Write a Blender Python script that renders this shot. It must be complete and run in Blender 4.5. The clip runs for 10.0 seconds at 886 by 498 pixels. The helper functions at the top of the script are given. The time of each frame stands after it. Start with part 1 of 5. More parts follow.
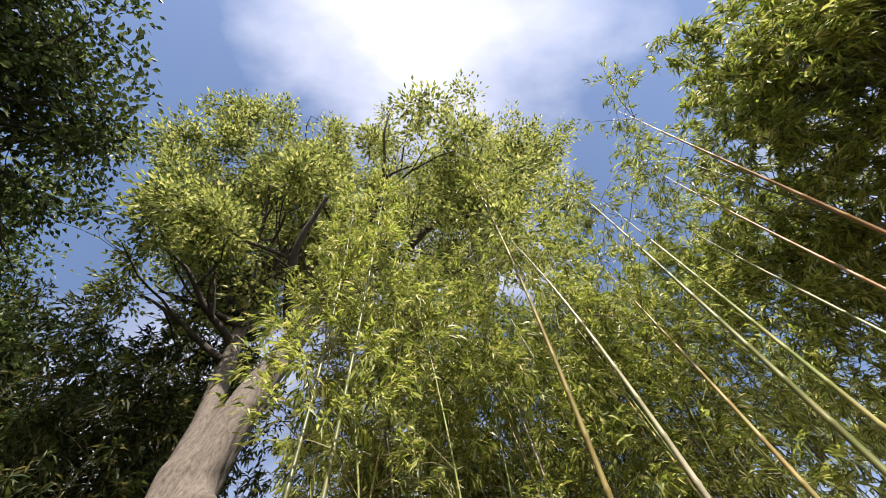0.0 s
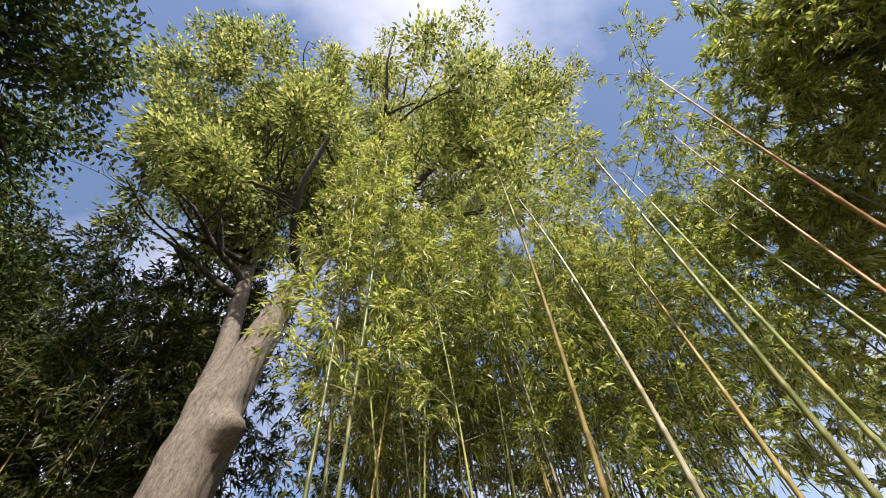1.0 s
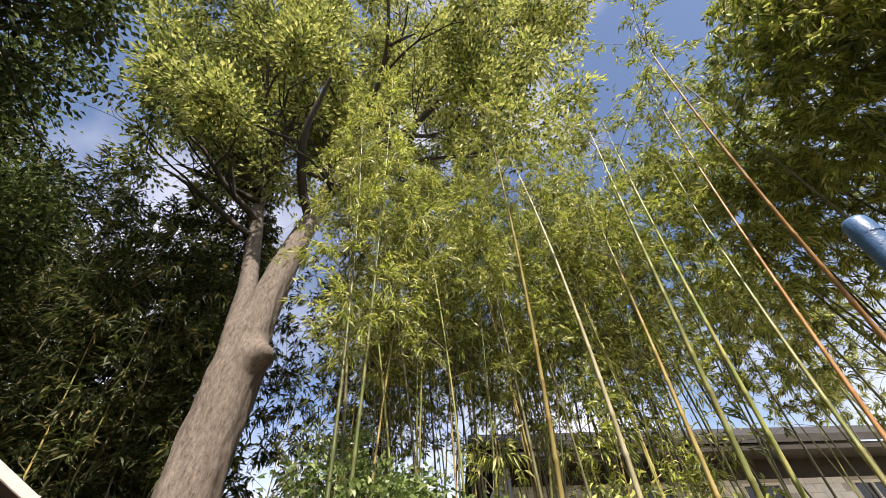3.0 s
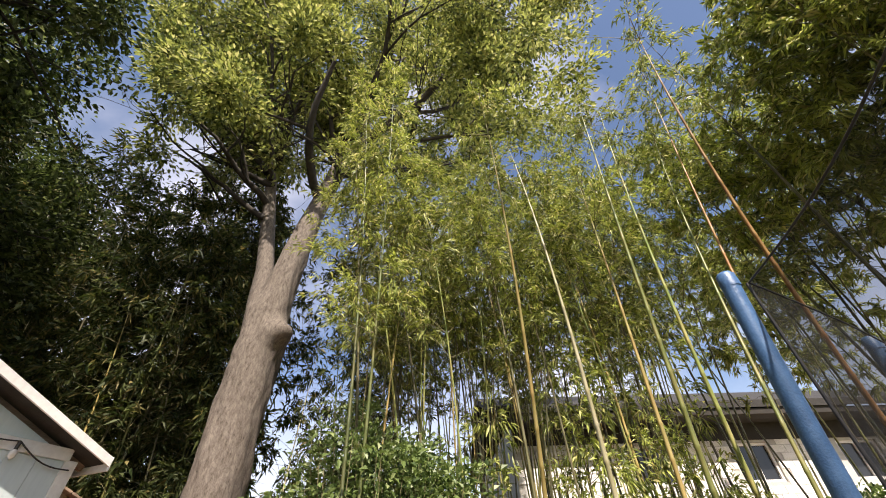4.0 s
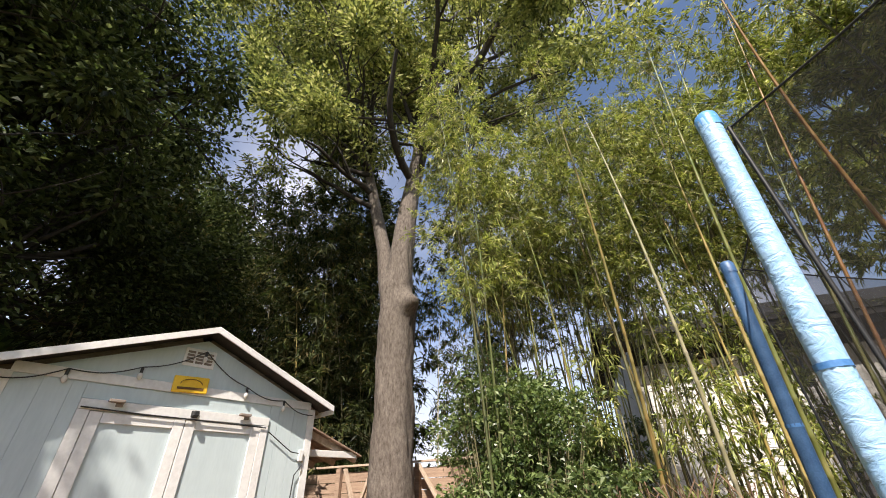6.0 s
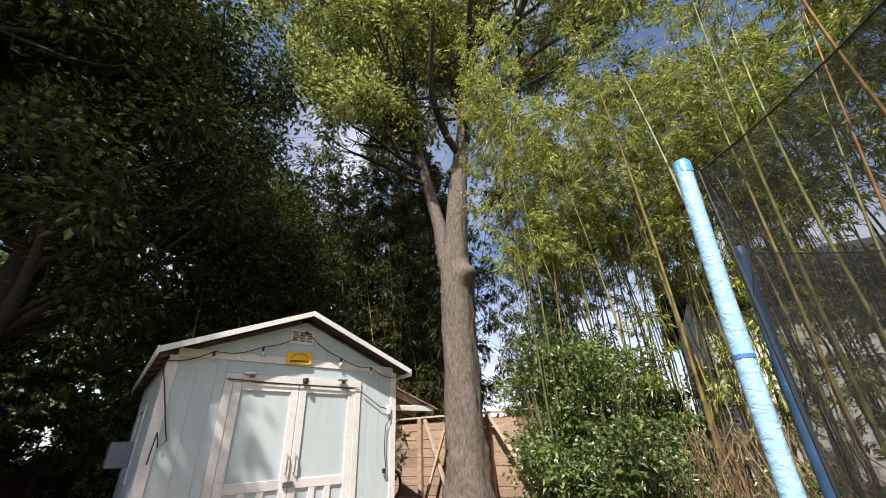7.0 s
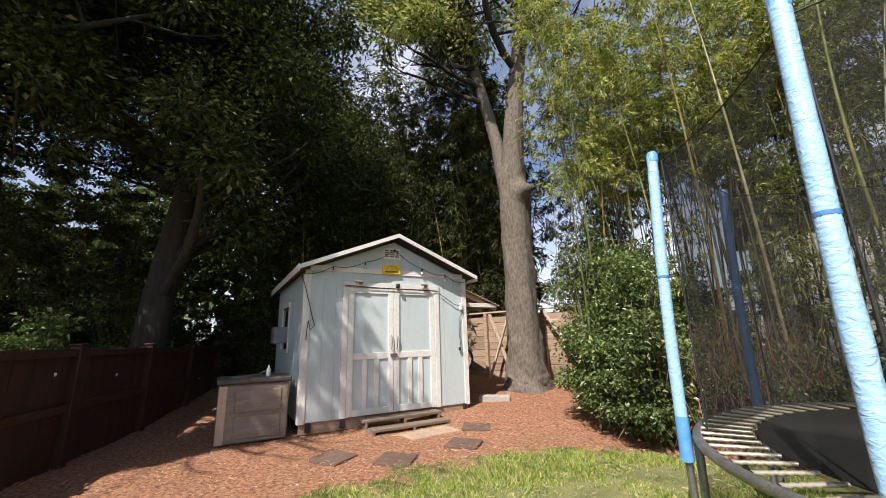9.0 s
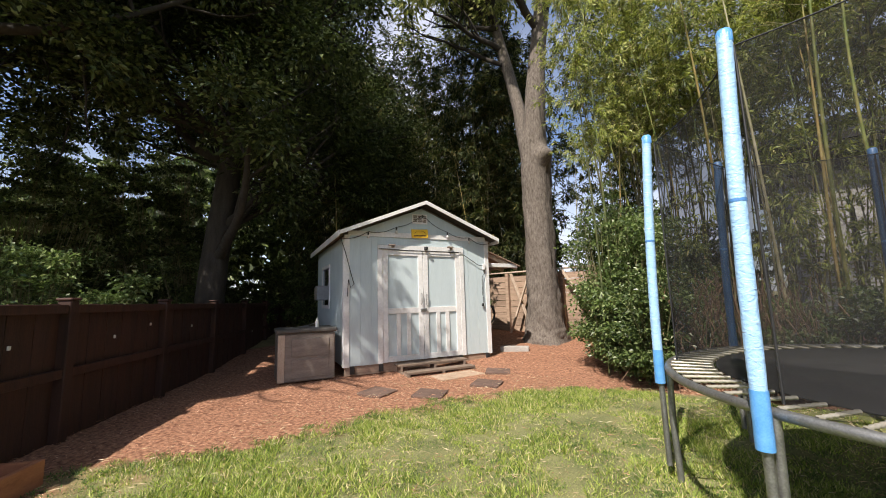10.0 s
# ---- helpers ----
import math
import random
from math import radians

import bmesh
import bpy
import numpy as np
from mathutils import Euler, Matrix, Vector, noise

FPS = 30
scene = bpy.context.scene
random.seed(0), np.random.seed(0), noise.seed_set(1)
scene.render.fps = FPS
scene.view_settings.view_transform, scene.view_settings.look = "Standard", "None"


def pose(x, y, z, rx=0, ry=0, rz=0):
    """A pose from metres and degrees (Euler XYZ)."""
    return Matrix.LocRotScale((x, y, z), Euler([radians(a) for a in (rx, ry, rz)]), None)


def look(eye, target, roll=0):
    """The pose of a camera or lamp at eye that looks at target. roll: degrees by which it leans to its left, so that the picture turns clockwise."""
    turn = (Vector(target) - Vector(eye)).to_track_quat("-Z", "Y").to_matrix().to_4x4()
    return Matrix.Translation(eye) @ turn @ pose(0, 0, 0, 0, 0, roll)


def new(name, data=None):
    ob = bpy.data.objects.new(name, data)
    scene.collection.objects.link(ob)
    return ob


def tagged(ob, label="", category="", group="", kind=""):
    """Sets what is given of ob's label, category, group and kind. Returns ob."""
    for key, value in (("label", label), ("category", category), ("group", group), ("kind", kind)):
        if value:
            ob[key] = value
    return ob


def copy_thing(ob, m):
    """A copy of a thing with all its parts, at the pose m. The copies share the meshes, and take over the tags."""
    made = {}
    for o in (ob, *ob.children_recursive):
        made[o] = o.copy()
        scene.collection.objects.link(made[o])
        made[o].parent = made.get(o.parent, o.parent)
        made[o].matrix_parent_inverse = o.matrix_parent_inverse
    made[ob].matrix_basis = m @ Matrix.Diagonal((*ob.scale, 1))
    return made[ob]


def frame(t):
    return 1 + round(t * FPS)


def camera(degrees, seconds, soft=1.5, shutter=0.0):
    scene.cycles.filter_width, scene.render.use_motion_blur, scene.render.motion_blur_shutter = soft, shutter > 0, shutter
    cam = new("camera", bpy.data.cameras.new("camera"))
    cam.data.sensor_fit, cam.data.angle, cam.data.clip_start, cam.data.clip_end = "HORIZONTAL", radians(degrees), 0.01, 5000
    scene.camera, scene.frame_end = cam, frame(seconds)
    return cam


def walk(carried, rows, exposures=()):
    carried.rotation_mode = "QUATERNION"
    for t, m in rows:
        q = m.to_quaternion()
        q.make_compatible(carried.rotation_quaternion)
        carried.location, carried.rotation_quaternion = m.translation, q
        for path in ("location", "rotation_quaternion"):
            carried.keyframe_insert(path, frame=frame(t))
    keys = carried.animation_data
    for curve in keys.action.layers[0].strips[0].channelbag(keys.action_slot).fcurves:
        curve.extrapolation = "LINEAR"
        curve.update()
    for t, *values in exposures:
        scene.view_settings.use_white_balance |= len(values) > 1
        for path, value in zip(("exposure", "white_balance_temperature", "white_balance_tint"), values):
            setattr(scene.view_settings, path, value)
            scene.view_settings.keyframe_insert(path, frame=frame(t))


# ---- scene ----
cam = camera(98.3, 10.0, soft=0.95)
ROWS = [
    (0.0, -0.074, -0.108, 1.880, 158.12, 3.80, 0.54),
    (0.5, -0.132, -0.249, 1.866, 152.82, 3.66, 0.04),
    (1.0, -0.158, -0.405, 1.843, 148.19, 3.21, -1.02),
    (1.5, -0.156, -0.570, 1.822, 144.62, 2.83, -1.72),
    (2.0, -0.169, -0.753, 1.775, 141.81, 2.56, -2.05),
    (2.5, -0.161, -0.960, 1.726, 139.04, 2.37, -2.14),
    (4.0, -0.032, -1.718, 1.602, 131.50, 1.66, -0.67),
    (4.5, 0.034, -1.963, 1.590, 129.40, 2.07, 3.25),
    (5.0, 0.063, -2.223, 1.565, 127.65, 1.96, 8.12),
    (5.5, 0.092, -2.468, 1.519, 125.47, 1.91, 12.37),
    (6.0, 0.148, -2.736, 1.473, 122.84, 2.00, 17.53),
    (7.5, 0.542, -3.590, 1.439, 114.07, 2.14, 30.47),
    (8.0, 0.671, -3.852, 1.409, 110.60, 1.65, 32.61),
    (8.5, 0.831, -4.123, 1.421, 106.51, 1.26, 34.36),
    (9.0, 0.997, -4.355, 1.342, 103.35, 1.54, 36.44),
    (9.5, 1.156, -4.616, 1.323, 100.33, 1.54, 38.23),
    (10.0, 1.329, -4.865, 1.285, 97.63, 1.63, 39.84),
]
walk(cam, [(t, pose(x, y, z, rx, ry, rz)) for t, x, y, z, rx, ry, rz in ROWS], [(0.0, 1.10, 6850, 15), (2.5, 1.13, 7100, 17), (4.5, 0.99, 7100, 17), (6.0, 0.86, 6850, 15), (8.0, 0.73, 6700, 13), (10.0, 0.68, 6700, 13)])

# ---- world, sun, exposure ----
SUN_EL, SUN_AZ = 51.0, 172.0  # elevation; compass bearing of the sun, clockwise from +y
world = bpy.data.worlds.new("world")
scene.world = world
world.use_nodes = True
wn, wl = world.node_tree.nodes, world.node_tree.links
wn.clear()
w_out = wn.new("ShaderNodeOutputWorld")
w_bg = wn.new("ShaderNodeBackground")
w_sky = wn.new("ShaderNodeTexSky")
w_sky.sky_type = "NISHITA"
w_sky.sun_disc = False
w_sky.sun_elevation, w_sky.sun_rotation = radians(SUN_EL), radians(SUN_AZ)
w_sky.air_density, w_sky.dust_density, w_sky.ozone_density = 1.0, 0.6, 2.5
w_co = wn.new("ShaderNodeTexCoord")
w_map = wn.new("ShaderNodeMapping")
w_map.inputs["Location"].default_value = (0.35, 0.1, 0.0)
w_map.inputs["Scale"].default_value = (1.0, 1.5, 1.0)
w_noise = wn.new("ShaderNodeTexNoise")
w_noise.inputs["Scale"].default_value, w_noise.inputs["Detail"].default_value = 1.7, 7.0
w_ramp = wn.new("ShaderNodeValToRGB")
w_ramp.color_ramp.elements[0].position, w_ramp.color_ramp.elements[1].position = 0.46, 0.86
w_mix = wn.new("ShaderNodeMix")
w_mix.data_type = "RGBA"
w_mix.inputs["B"].default_value = (6.6, 6.9, 7.9, 1)
w_bg.inputs["Strength"].default_value = 0.100
wl.new(w_co.outputs["Generated"], w_map.inputs["Vector"])
wl.new(w_map.outputs["Vector"], w_noise.inputs["Vector"])
w_dot = wn.new("ShaderNodeVectorMath")
w_dot.operation = "DOT_PRODUCT"
w_dot.inputs[1].default_value = Vector((0.06, -0.30, 1.0)).normalized()
w_near = wn.new("ShaderNodeMapRange")
w_near.inputs["From Min"].default_value, w_near.inputs["From Max"].default_value = 0.84, 0.99
w_near.inputs["To Min"].default_value, w_near.inputs["To Max"].default_value = 0.0, 0.27
w_add = wn.new("ShaderNodeMath")
wl.new(w_co.outputs["Generated"], w_dot.inputs[0])
wl.new(w_dot.outputs["Value"], w_near.inputs["Value"])
wl.new(w_noise.outputs["Fac"], w_add.inputs[0])
wl.new(w_near.outputs["Result"], w_add.inputs[1])
w_sep = wn.new("ShaderNodeSeparateXYZ")  # pale haze low in the sky
w_low = wn.new("ShaderNodeMapRange")
w_low.inputs["From Min"].default_value, w_low.inputs["From Max"].default_value = 0.62, 0.12
w_low.inputs["To Min"].default_value, w_low.inputs["To Max"].default_value = 0.0, 0.20
w_sum = wn.new("ShaderNodeMath")
wl.new(w_co.outputs["Generated"], w_sep.inputs["Vector"])
wl.new(w_sep.outputs["Z"], w_low.inputs["Value"])
wl.new(w_add.outputs["Value"], w_sum.inputs[0])
wl.new(w_low.outputs["Result"], w_sum.inputs[1])
wl.new(w_sum.outputs["Value"], w_ramp.inputs["Fac"])
wl.new(w_ramp.outputs["Color"], w_mix.inputs["Factor"])
wl.new(w_sky.outputs["Color"], w_mix.inputs["A"])
wl.new(w_mix.outputs["Result"], w_bg.inputs["Color"])
wl.new(w_bg.outputs["Background"], w_out.inputs["Surface"])

sun = new("sun", bpy.data.lights.new("sun", "SUN"))
sun.data.energy, sun.data.angle, sun.data.color = 5.0, radians(0.55), (1.0, 0.95, 0.86)
se, sa = radians(SUN_EL), radians(SUN_AZ)
sun_dir = Vector((math.sin(sa) * math.cos(se), math.cos(sa) * math.cos(se), math.sin(se)))
sun.matrix_world = look(sun_dir * 40, (0, 0, 0))

# ---- materials ----
def nodes_of(name):
    m = bpy.data.materials.new(name)
    m.use_nodes = True
    nt = m.node_tree
    return m, nt.nodes, nt.links, nt.nodes["Principled BSDF"]


def surface(name, dark, light, scale=6.0, rough=0.7, bump=0.15, metal=0.0, stretch=(1, 1, 1), stain=None, vary=0.0, fine=9.0):
    """A two-scale noisy surface: coarse stains, fine grain, bump."""
    m, n, l, b = nodes_of(name)
    co, mp = n.new("ShaderNodeTexCoord"), n.new("ShaderNodeMapping")
    mp.inputs["Scale"].default_value = stretch
    l.new(co.outputs["Object"], mp.inputs["Vector"])
    n1, n2 = n.new("ShaderNodeTexNoise"), n.new("ShaderNodeTexNoise")
    n1.inputs["Scale"].default_value, n1.inputs["Detail"].default_value = scale, 6
    n2.inputs["Scale"].default_value, n2.inputs["Detail"].default_value = scale * fine, 4
    info = n.new("ShaderNodeObjectInfo")
    off = n.new("ShaderNodeVectorMath")
    off.operation = "ADD"
    l.new(mp.outputs["Vector"], off.inputs[0])
    l.new(info.outputs["Location"], off.inputs[1])
    for q in (n1, n2):
        l.new(off.outputs["Vector"], q.inputs["Vector"])
    mix = n.new("ShaderNodeMix")
    mix.data_type = "FLOAT"
    mix.inputs["Factor"].default_value = 0.45
    l.new(n1.outputs["Fac"], mix.inputs["A"])
    l.new(n2.outputs["Fac"], mix.inputs["B"])
    ramp = n.new("ShaderNodeValToRGB")
    e = ramp.color_ramp.elements
    e[0].position, e[1].position = 0.33, 0.67
    e[0].color, e[1].color = (*dark, 1), (*light, 1)
    if stain:
        s = e.new(0.4)
        s.color = (*stain, 1)
        e[0].position = 0.3
    l.new(mix.outputs["Result"], ramp.inputs["Fac"])
    colour = ramp.outputs["Color"]
    if vary:
        hsv = n.new("ShaderNodeHueSaturation")
        mr = n.new("ShaderNodeMapRange")
        mr.inputs["To Min"].default_value, mr.inputs["To Max"].default_value = 1 - vary, 1 + vary
        l.new(info.outputs["Random"], mr.inputs["Value"])
        l.new(mr.outputs["Result"], hsv.inputs["Value"])
        l.new(colour, hsv.inputs["Color"])
        colour = hsv.outputs["Color"]
    l.new(colour, b.inputs["Base Color"])
    b.inputs["Roughness"].default_value, b.inputs["Metallic"].default_value = rough, metal
    if bump:
        bp = n.new("ShaderNodeBump")
        bp.inputs["Strength"].default_value, bp.inputs["Distance"].default_value = bump, 0.02
        l.new(mix.outputs["Result"], bp.inputs["Height"])
        l.new(bp.outputs["Normal"], b.inputs["Normal"])
    return m


def leafy(name, dark, light, other, through_light=0.35, rough=0.45, gloss=0.45):
    """Leaf blades: each one takes its own shade; light passes through."""
    m, n, l, b = nodes_of(name)
    geo, info = n.new("ShaderNodeNewGeometry"), n.new("ShaderNodeObjectInfo")
    ramp = n.new("ShaderNodeValToRGB")
    e = ramp.color_ramp.elements
    e[0].position, e[1].position = 0.0, 0.8
    e[0].color, e[1].color = (*dark, 1), (*light, 1)
    s = e.new(0.97)
    s.color = (*other, 1)
    l.new(geo.outputs["Random Per Island"], ramp.inputs["Fac"])
    hsv = n.new("ShaderNodeHueSaturation")
    mr = n.new("ShaderNodeMapRange")
    mr.inputs["To Min"].default_value, mr.inputs["To Max"].default_value = 0.75, 1.25
    l.new(info.outputs["Random"], mr.inputs["Value"])
    l.new(mr.outputs["Result"], hsv.inputs["Value"])
    l.new(ramp.outputs["Color"], hsv.inputs["Color"])
    l.new(hsv.outputs["Color"], b.inputs["Base Color"])
    b.inputs["Roughness"].default_value = rough
    b.inputs["Specular IOR Level"].default_value = gloss
    tr, mx = n.new("ShaderNodeBsdfTranslucent"), n.new("ShaderNodeMixShader")
    br = n.new("ShaderNodeHueSaturation")
    br.inputs["Value"].default_value, br.inputs["Saturation"].default_value = 1.5, 1.1
    l.new(hsv.outputs["Color"], br.inputs["Color"])
    l.new(br.outputs["Color"], tr.inputs["Color"])
    mx.inputs["Fac"].default_value = through_light
    l.new(b.outputs["BSDF"], mx.inputs[1])
    l.new(tr.outputs["BSDF"], mx.inputs[2])
    l.new(mx.outputs["Shader"], n["Material Output"].inputs["Surface"])
    return m


def culm_mat(name, low, high, tint):
    """Bamboo cane: colour drifts along its length and from cane to cane, pale bloom at the rings."""
    m, n, l, b = nodes_of(name)
    co, info = n.new("ShaderNodeTexCoord"), n.new("ShaderNodeObjectInfo")
    sep = n.new("ShaderNodeSeparateXYZ")
    l.new(co.outputs["Object"], sep.inputs["Vector"])
    mr = n.new("ShaderNodeMapRange")
    mr.inputs["From Max"].default_value = 6.5
    l.new(sep.outputs["Z"], mr.inputs["Value"])
    nz = n.new("ShaderNodeTexNoise")
    nz.inputs["Scale"].default_value, nz.inputs["Detail"].default_value = 3.0, 5
    mp = n.new("ShaderNodeMapping")
    mp.inputs["Scale"].default_value = (6, 6, 1.2)
    l.new(co.outputs["Object"], mp.inputs["Vector"])
    l.new(mp.outputs["Vector"], nz.inputs["Vector"])
    a1 = n.new("ShaderNodeMix")
    a1.data_type = "RGBA"
    a1.inputs["A"].default_value, a1.inputs["B"].default_value = (*low, 1), (*high, 1)
    l.new(mr.outputs["Result"], a1.inputs["Factor"])
    a2 = n.new("ShaderNodeMix")
    a2.data_type = "RGBA"
    a2.inputs["B"].default_value = (*tint, 1)
    r2 = n.new("ShaderNodeMapRange")
    r2.inputs["From Min"].default_value, r2.inputs["From Max"].default_value = 0.42, 0.7
    l.new(nz.outputs["Fac"], r2.inputs["Value"])
    l.new(r2.outputs["Result"], a2.inputs["Factor"])
    l.new(a1.outputs["Result"], a2.inputs["A"])
    hsv = n.new("ShaderNodeHueSaturation")
    r3 = n.new("ShaderNodeMapRange")
    r3.inputs["To Min"].default_value, r3.inputs["To Max"].default_value = 0.7, 1.25
    l.new(info.outputs["Random"], r3.inputs["Value"])
    l.new(r3.outputs["Result"], hsv.inputs["Value"])
    l.new(a2.outputs["Result"], hsv.inputs["Color"])
    l.new(hsv.outputs["Color"], b.inputs["Base Color"])
    b.inputs["Roughness"].default_value = 0.42
    return m


M_CULM_GREEN = culm_mat("bamboo_green", (0.20, 0.20, 0.05), (0.15, 0.22, 0.06), (0.32, 0.27, 0.10))
M_CULM_YELLOW = culm_mat("bamboo_yellow", (0.36, 0.25, 0.085), (0.26, 0.27, 0.10), (0.32, 0.21, 0.07))
M_CULM_PALE = culm_mat("bamboo_pale", (0.45, 0.38, 0.22), (0.36, 0.37, 0.20), (0.50, 0.45, 0.32))
M_CULM_BROWN = culm_mat("bamboo_brown", (0.33, 0.13, 0.04), (0.26, 0.19, 0.07), (0.22, 0.08, 0.03))
M_CULM_DARK = culm_mat("bamboo_old", (0.085, 0.078, 0.038), (0.10, 0.105, 0.046), (0.15, 0.125, 0.07))
M_CULM_DEEP = culm_mat("bamboo_deep_green", (0.07, 0.085, 0.03), (0.12, 0.16, 0.05), (0.16, 0.15, 0.06))
M_TWIG = surface("twig_bark", (0.10, 0.09, 0.04), (0.20, 0.18, 0.09), 20, 0.8, 0)
M_BAMBOO_LEAF = leafy("bamboo_leaf", (0.044, 0.066, 0.018), (0.345, 0.390, 0.095), (0.48, 0.44, 0.20), 0.34)
# bamboo_leaf darkened: the shade behind the shed is put into this colour
M_BAMBOO_SHADE = leafy("bamboo_leaf_shade_dimmed", (0.012, 0.024, 0.008), (0.074, 0.090, 0.026), (0.18, 0.15, 0.06), 0.35, 0.55, 0.25)
M_TREE_LEAF = leafy("broad_leaf", (0.036, 0.056, 0.020), (0.30, 0.325, 0.105), (0.43, 0.42, 0.19), 0.36, 0.6, 0.2)
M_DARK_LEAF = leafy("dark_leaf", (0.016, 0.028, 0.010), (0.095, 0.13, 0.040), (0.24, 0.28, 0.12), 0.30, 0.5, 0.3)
M_BUSH_LEAF = leafy("shrub_leaf", (0.035, 0.065, 0.020), (0.16, 0.22, 0.068), (0.28, 0.33, 0.15), 0.28, 0.36)
M_BARK = surface("bark", (0.018, 0.014, 0.011), (0.205, 0.176, 0.150), 10.0, 0.95, 1.0, stretch=(2.6, 2.6, 0.9), stain=(0.085, 0.069, 0.057), fine=4.5)
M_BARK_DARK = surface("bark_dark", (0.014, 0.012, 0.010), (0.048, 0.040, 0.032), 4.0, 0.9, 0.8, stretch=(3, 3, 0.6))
M_SIDING = surface("shed_siding", (0.44, 0.52, 0.54), (0.52, 0.60, 0.615), 2.0, 0.62, 0.05, stretch=(3, 3, 0.5))
M_WHITE = surface("white_trim", (0.58, 0.575, 0.56), (0.77, 0.765, 0.75), 3.0, 0.55, 0.06, vary=0.03)
M_ROOF = surface("shingle", (0.015, 0.014, 0.013), (0.04, 0.038, 0.036), 9, 0.9, 0.4)
M_DARKWOOD = surface("weathered_board", (0.10, 0.07, 0.05), (0.27, 0.20, 0.15), 3, 0.85, 0.4, stretch=(0.6, 6, 6), vary=0.2)
M_FENCE = surface("stained_fence", (0.022, 0.008, 0.004), (0.060, 0.020, 0.010), 3, 0.75, 0.25, stretch=(6, 6, 0.7), vary=0.12)
M_BACKFENCE = surface("old_fence_board", (0.20, 0.13, 0.09), (0.40, 0.29, 0.21), 3, 0.88, 0.4, stretch=(0.8, 5, 8), vary=0.22)
M_BRACE = surface("pale_timber", (0.34, 0.25, 0.18), (0.56, 0.45, 0.35), 4, 0.8, 0.25, stretch=(4, 4, 1))
M_BLOCK = surface("concrete_block", (0.24, 0.22, 0.20), (0.45, 0.42, 0.39), 9, 0.95, 0.5)
M_PAVER = surface("brown_paver", (0.075, 0.045, 0.034), (0.16, 0.10, 0.076), 8, 0.92, 0.4, vary=0.15)
M_RESIN = surface("resin_box", (0.16, 0.128, 0.105), (0.28, 0.235, 0.20), 3, 0.7, 0.12, stretch=(1, 1, 5))
M_RESIN_DARK = surface("resin_lid", (0.05, 0.045, 0.04), (0.10, 0.09, 0.08), 4, 0.55, 0.1)
M_BLACK = surface("black_plastic", (0.012, 0.012, 0.013), (0.03, 0.03, 0.032), 8, 0.5, 0.03)
M_YELLOW = surface("yellow_sign", (0.72, 0.42, 0.02), (0.85, 0.54, 0.04), 6, 0.5, 0.03)
M_INK = surface("brown_ink", (0.10, 0.05, 0.015), (0.16, 0.08, 0.02), 8, 0.6, 0)
M_STEEL = surface("galvanised_steel", (0.17, 0.17, 0.165), (0.36, 0.36, 0.35), 12, 0.45, 0.05, metal=0.8)
M_SPRING = surface("spring_steel", (0.50, 0.46, 0.38), (0.75, 0.70, 0.60), 12, 0.4, 0.05, metal=0.6)
M_MAT = surface("jumping_mat", (0.014, 0.014, 0.015), (0.034, 0.033, 0.032), 5, 0.75, 0.08)
M_BRICK = surface("white_painted_brick", (0.55, 0.54, 0.51), (0.78, 0.77, 0.74), 4, 0.85, 0.3, vary=0.10)
M_MORTAR = surface("grey_mortar", (0.36, 0.35, 0.33), (0.50, 0.49, 0.46), 8, 0.95, 0.3)
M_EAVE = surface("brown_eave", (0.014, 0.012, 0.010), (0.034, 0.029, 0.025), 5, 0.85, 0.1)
M_VINE = surface("dry_vine", (0.10, 0.058, 0.036), (0.26, 0.165, 0.105), 12, 0.9, 0.1)
M_STRAW = leafy("mulch_chip", (0.18, 0.072, 0.040), (0.52, 0.275, 0.17), (0.66, 0.48, 0.33), 0.05, 0.85)
M_GRASS = leafy("grass_blade", (0.05, 0.105, 0.018), (0.36, 0.43, 0.085), (0.62, 0.53, 0.30), 0.30, 0.6)
M_TUFT = leafy("grass_tuft", (0.028, 0.062, 0.014), (0.13, 0.21, 0.045), (0.30, 0.33, 0.12), 0.28, 0.6)
M_DRY_STRAW = leafy("dry_straw", (0.30, 0.22, 0.12), (0.60, 0.49, 0.31), (0.70, 0.62, 0.44), 0.10, 0.8)
M_BULB = surface("bulb_glass", (0.55, 0.53, 0.48), (0.72, 0.70, 0.66), 6, 0.15, 0)
M_SIDINGFAR = surface("far_house_paint", (0.15, 0.155, 0.17), (0.21, 0.215, 0.23), 2, 0.8, 0.05)

m, n, l, b = nodes_of("foam_sleeve")  # pale blue vinyl, crinkled
M_BLUE = m
co = n.new("ShaderNodeTexCoord")
mp = n.new("ShaderNodeMapping")
mp.inputs["Scale"].default_value = (1.0, 1.0, 1.7)
nz = n.new("ShaderNodeTexNoise")
nz.inputs["Scale"].default_value, nz.inputs["Detail"].default_value, nz.inputs["Distortion"].default_value = 17, 5, 1.6
ramp = n.new("ShaderNodeValToRGB")
ramp.color_ramp.elements[0].color, ramp.color_ramp.elements[1].color = (0.21, 0.45, 0.76, 1), (0.47, 0.67, 0.90, 1)
bp = n.new("ShaderNodeBump")
bp.inputs["Strength"].default_value, bp.inputs["Distance"].default_value = 0.5, 0.014
l.new(co.outputs["Object"], mp.inputs["Vector"])
l.new(mp.outputs["Vector"], nz.inputs["Vector"])
l.new(nz.outputs["Fac"], ramp.inputs["Fac"])
l.new(ramp.outputs["Color"], b.inputs["Base Color"])
l.new(nz.outputs["Fac"], bp.inputs["Height"])
l.new(bp.outputs["Normal"], b.inputs["Normal"])
b.inputs["Roughness"].default_value = 0.32

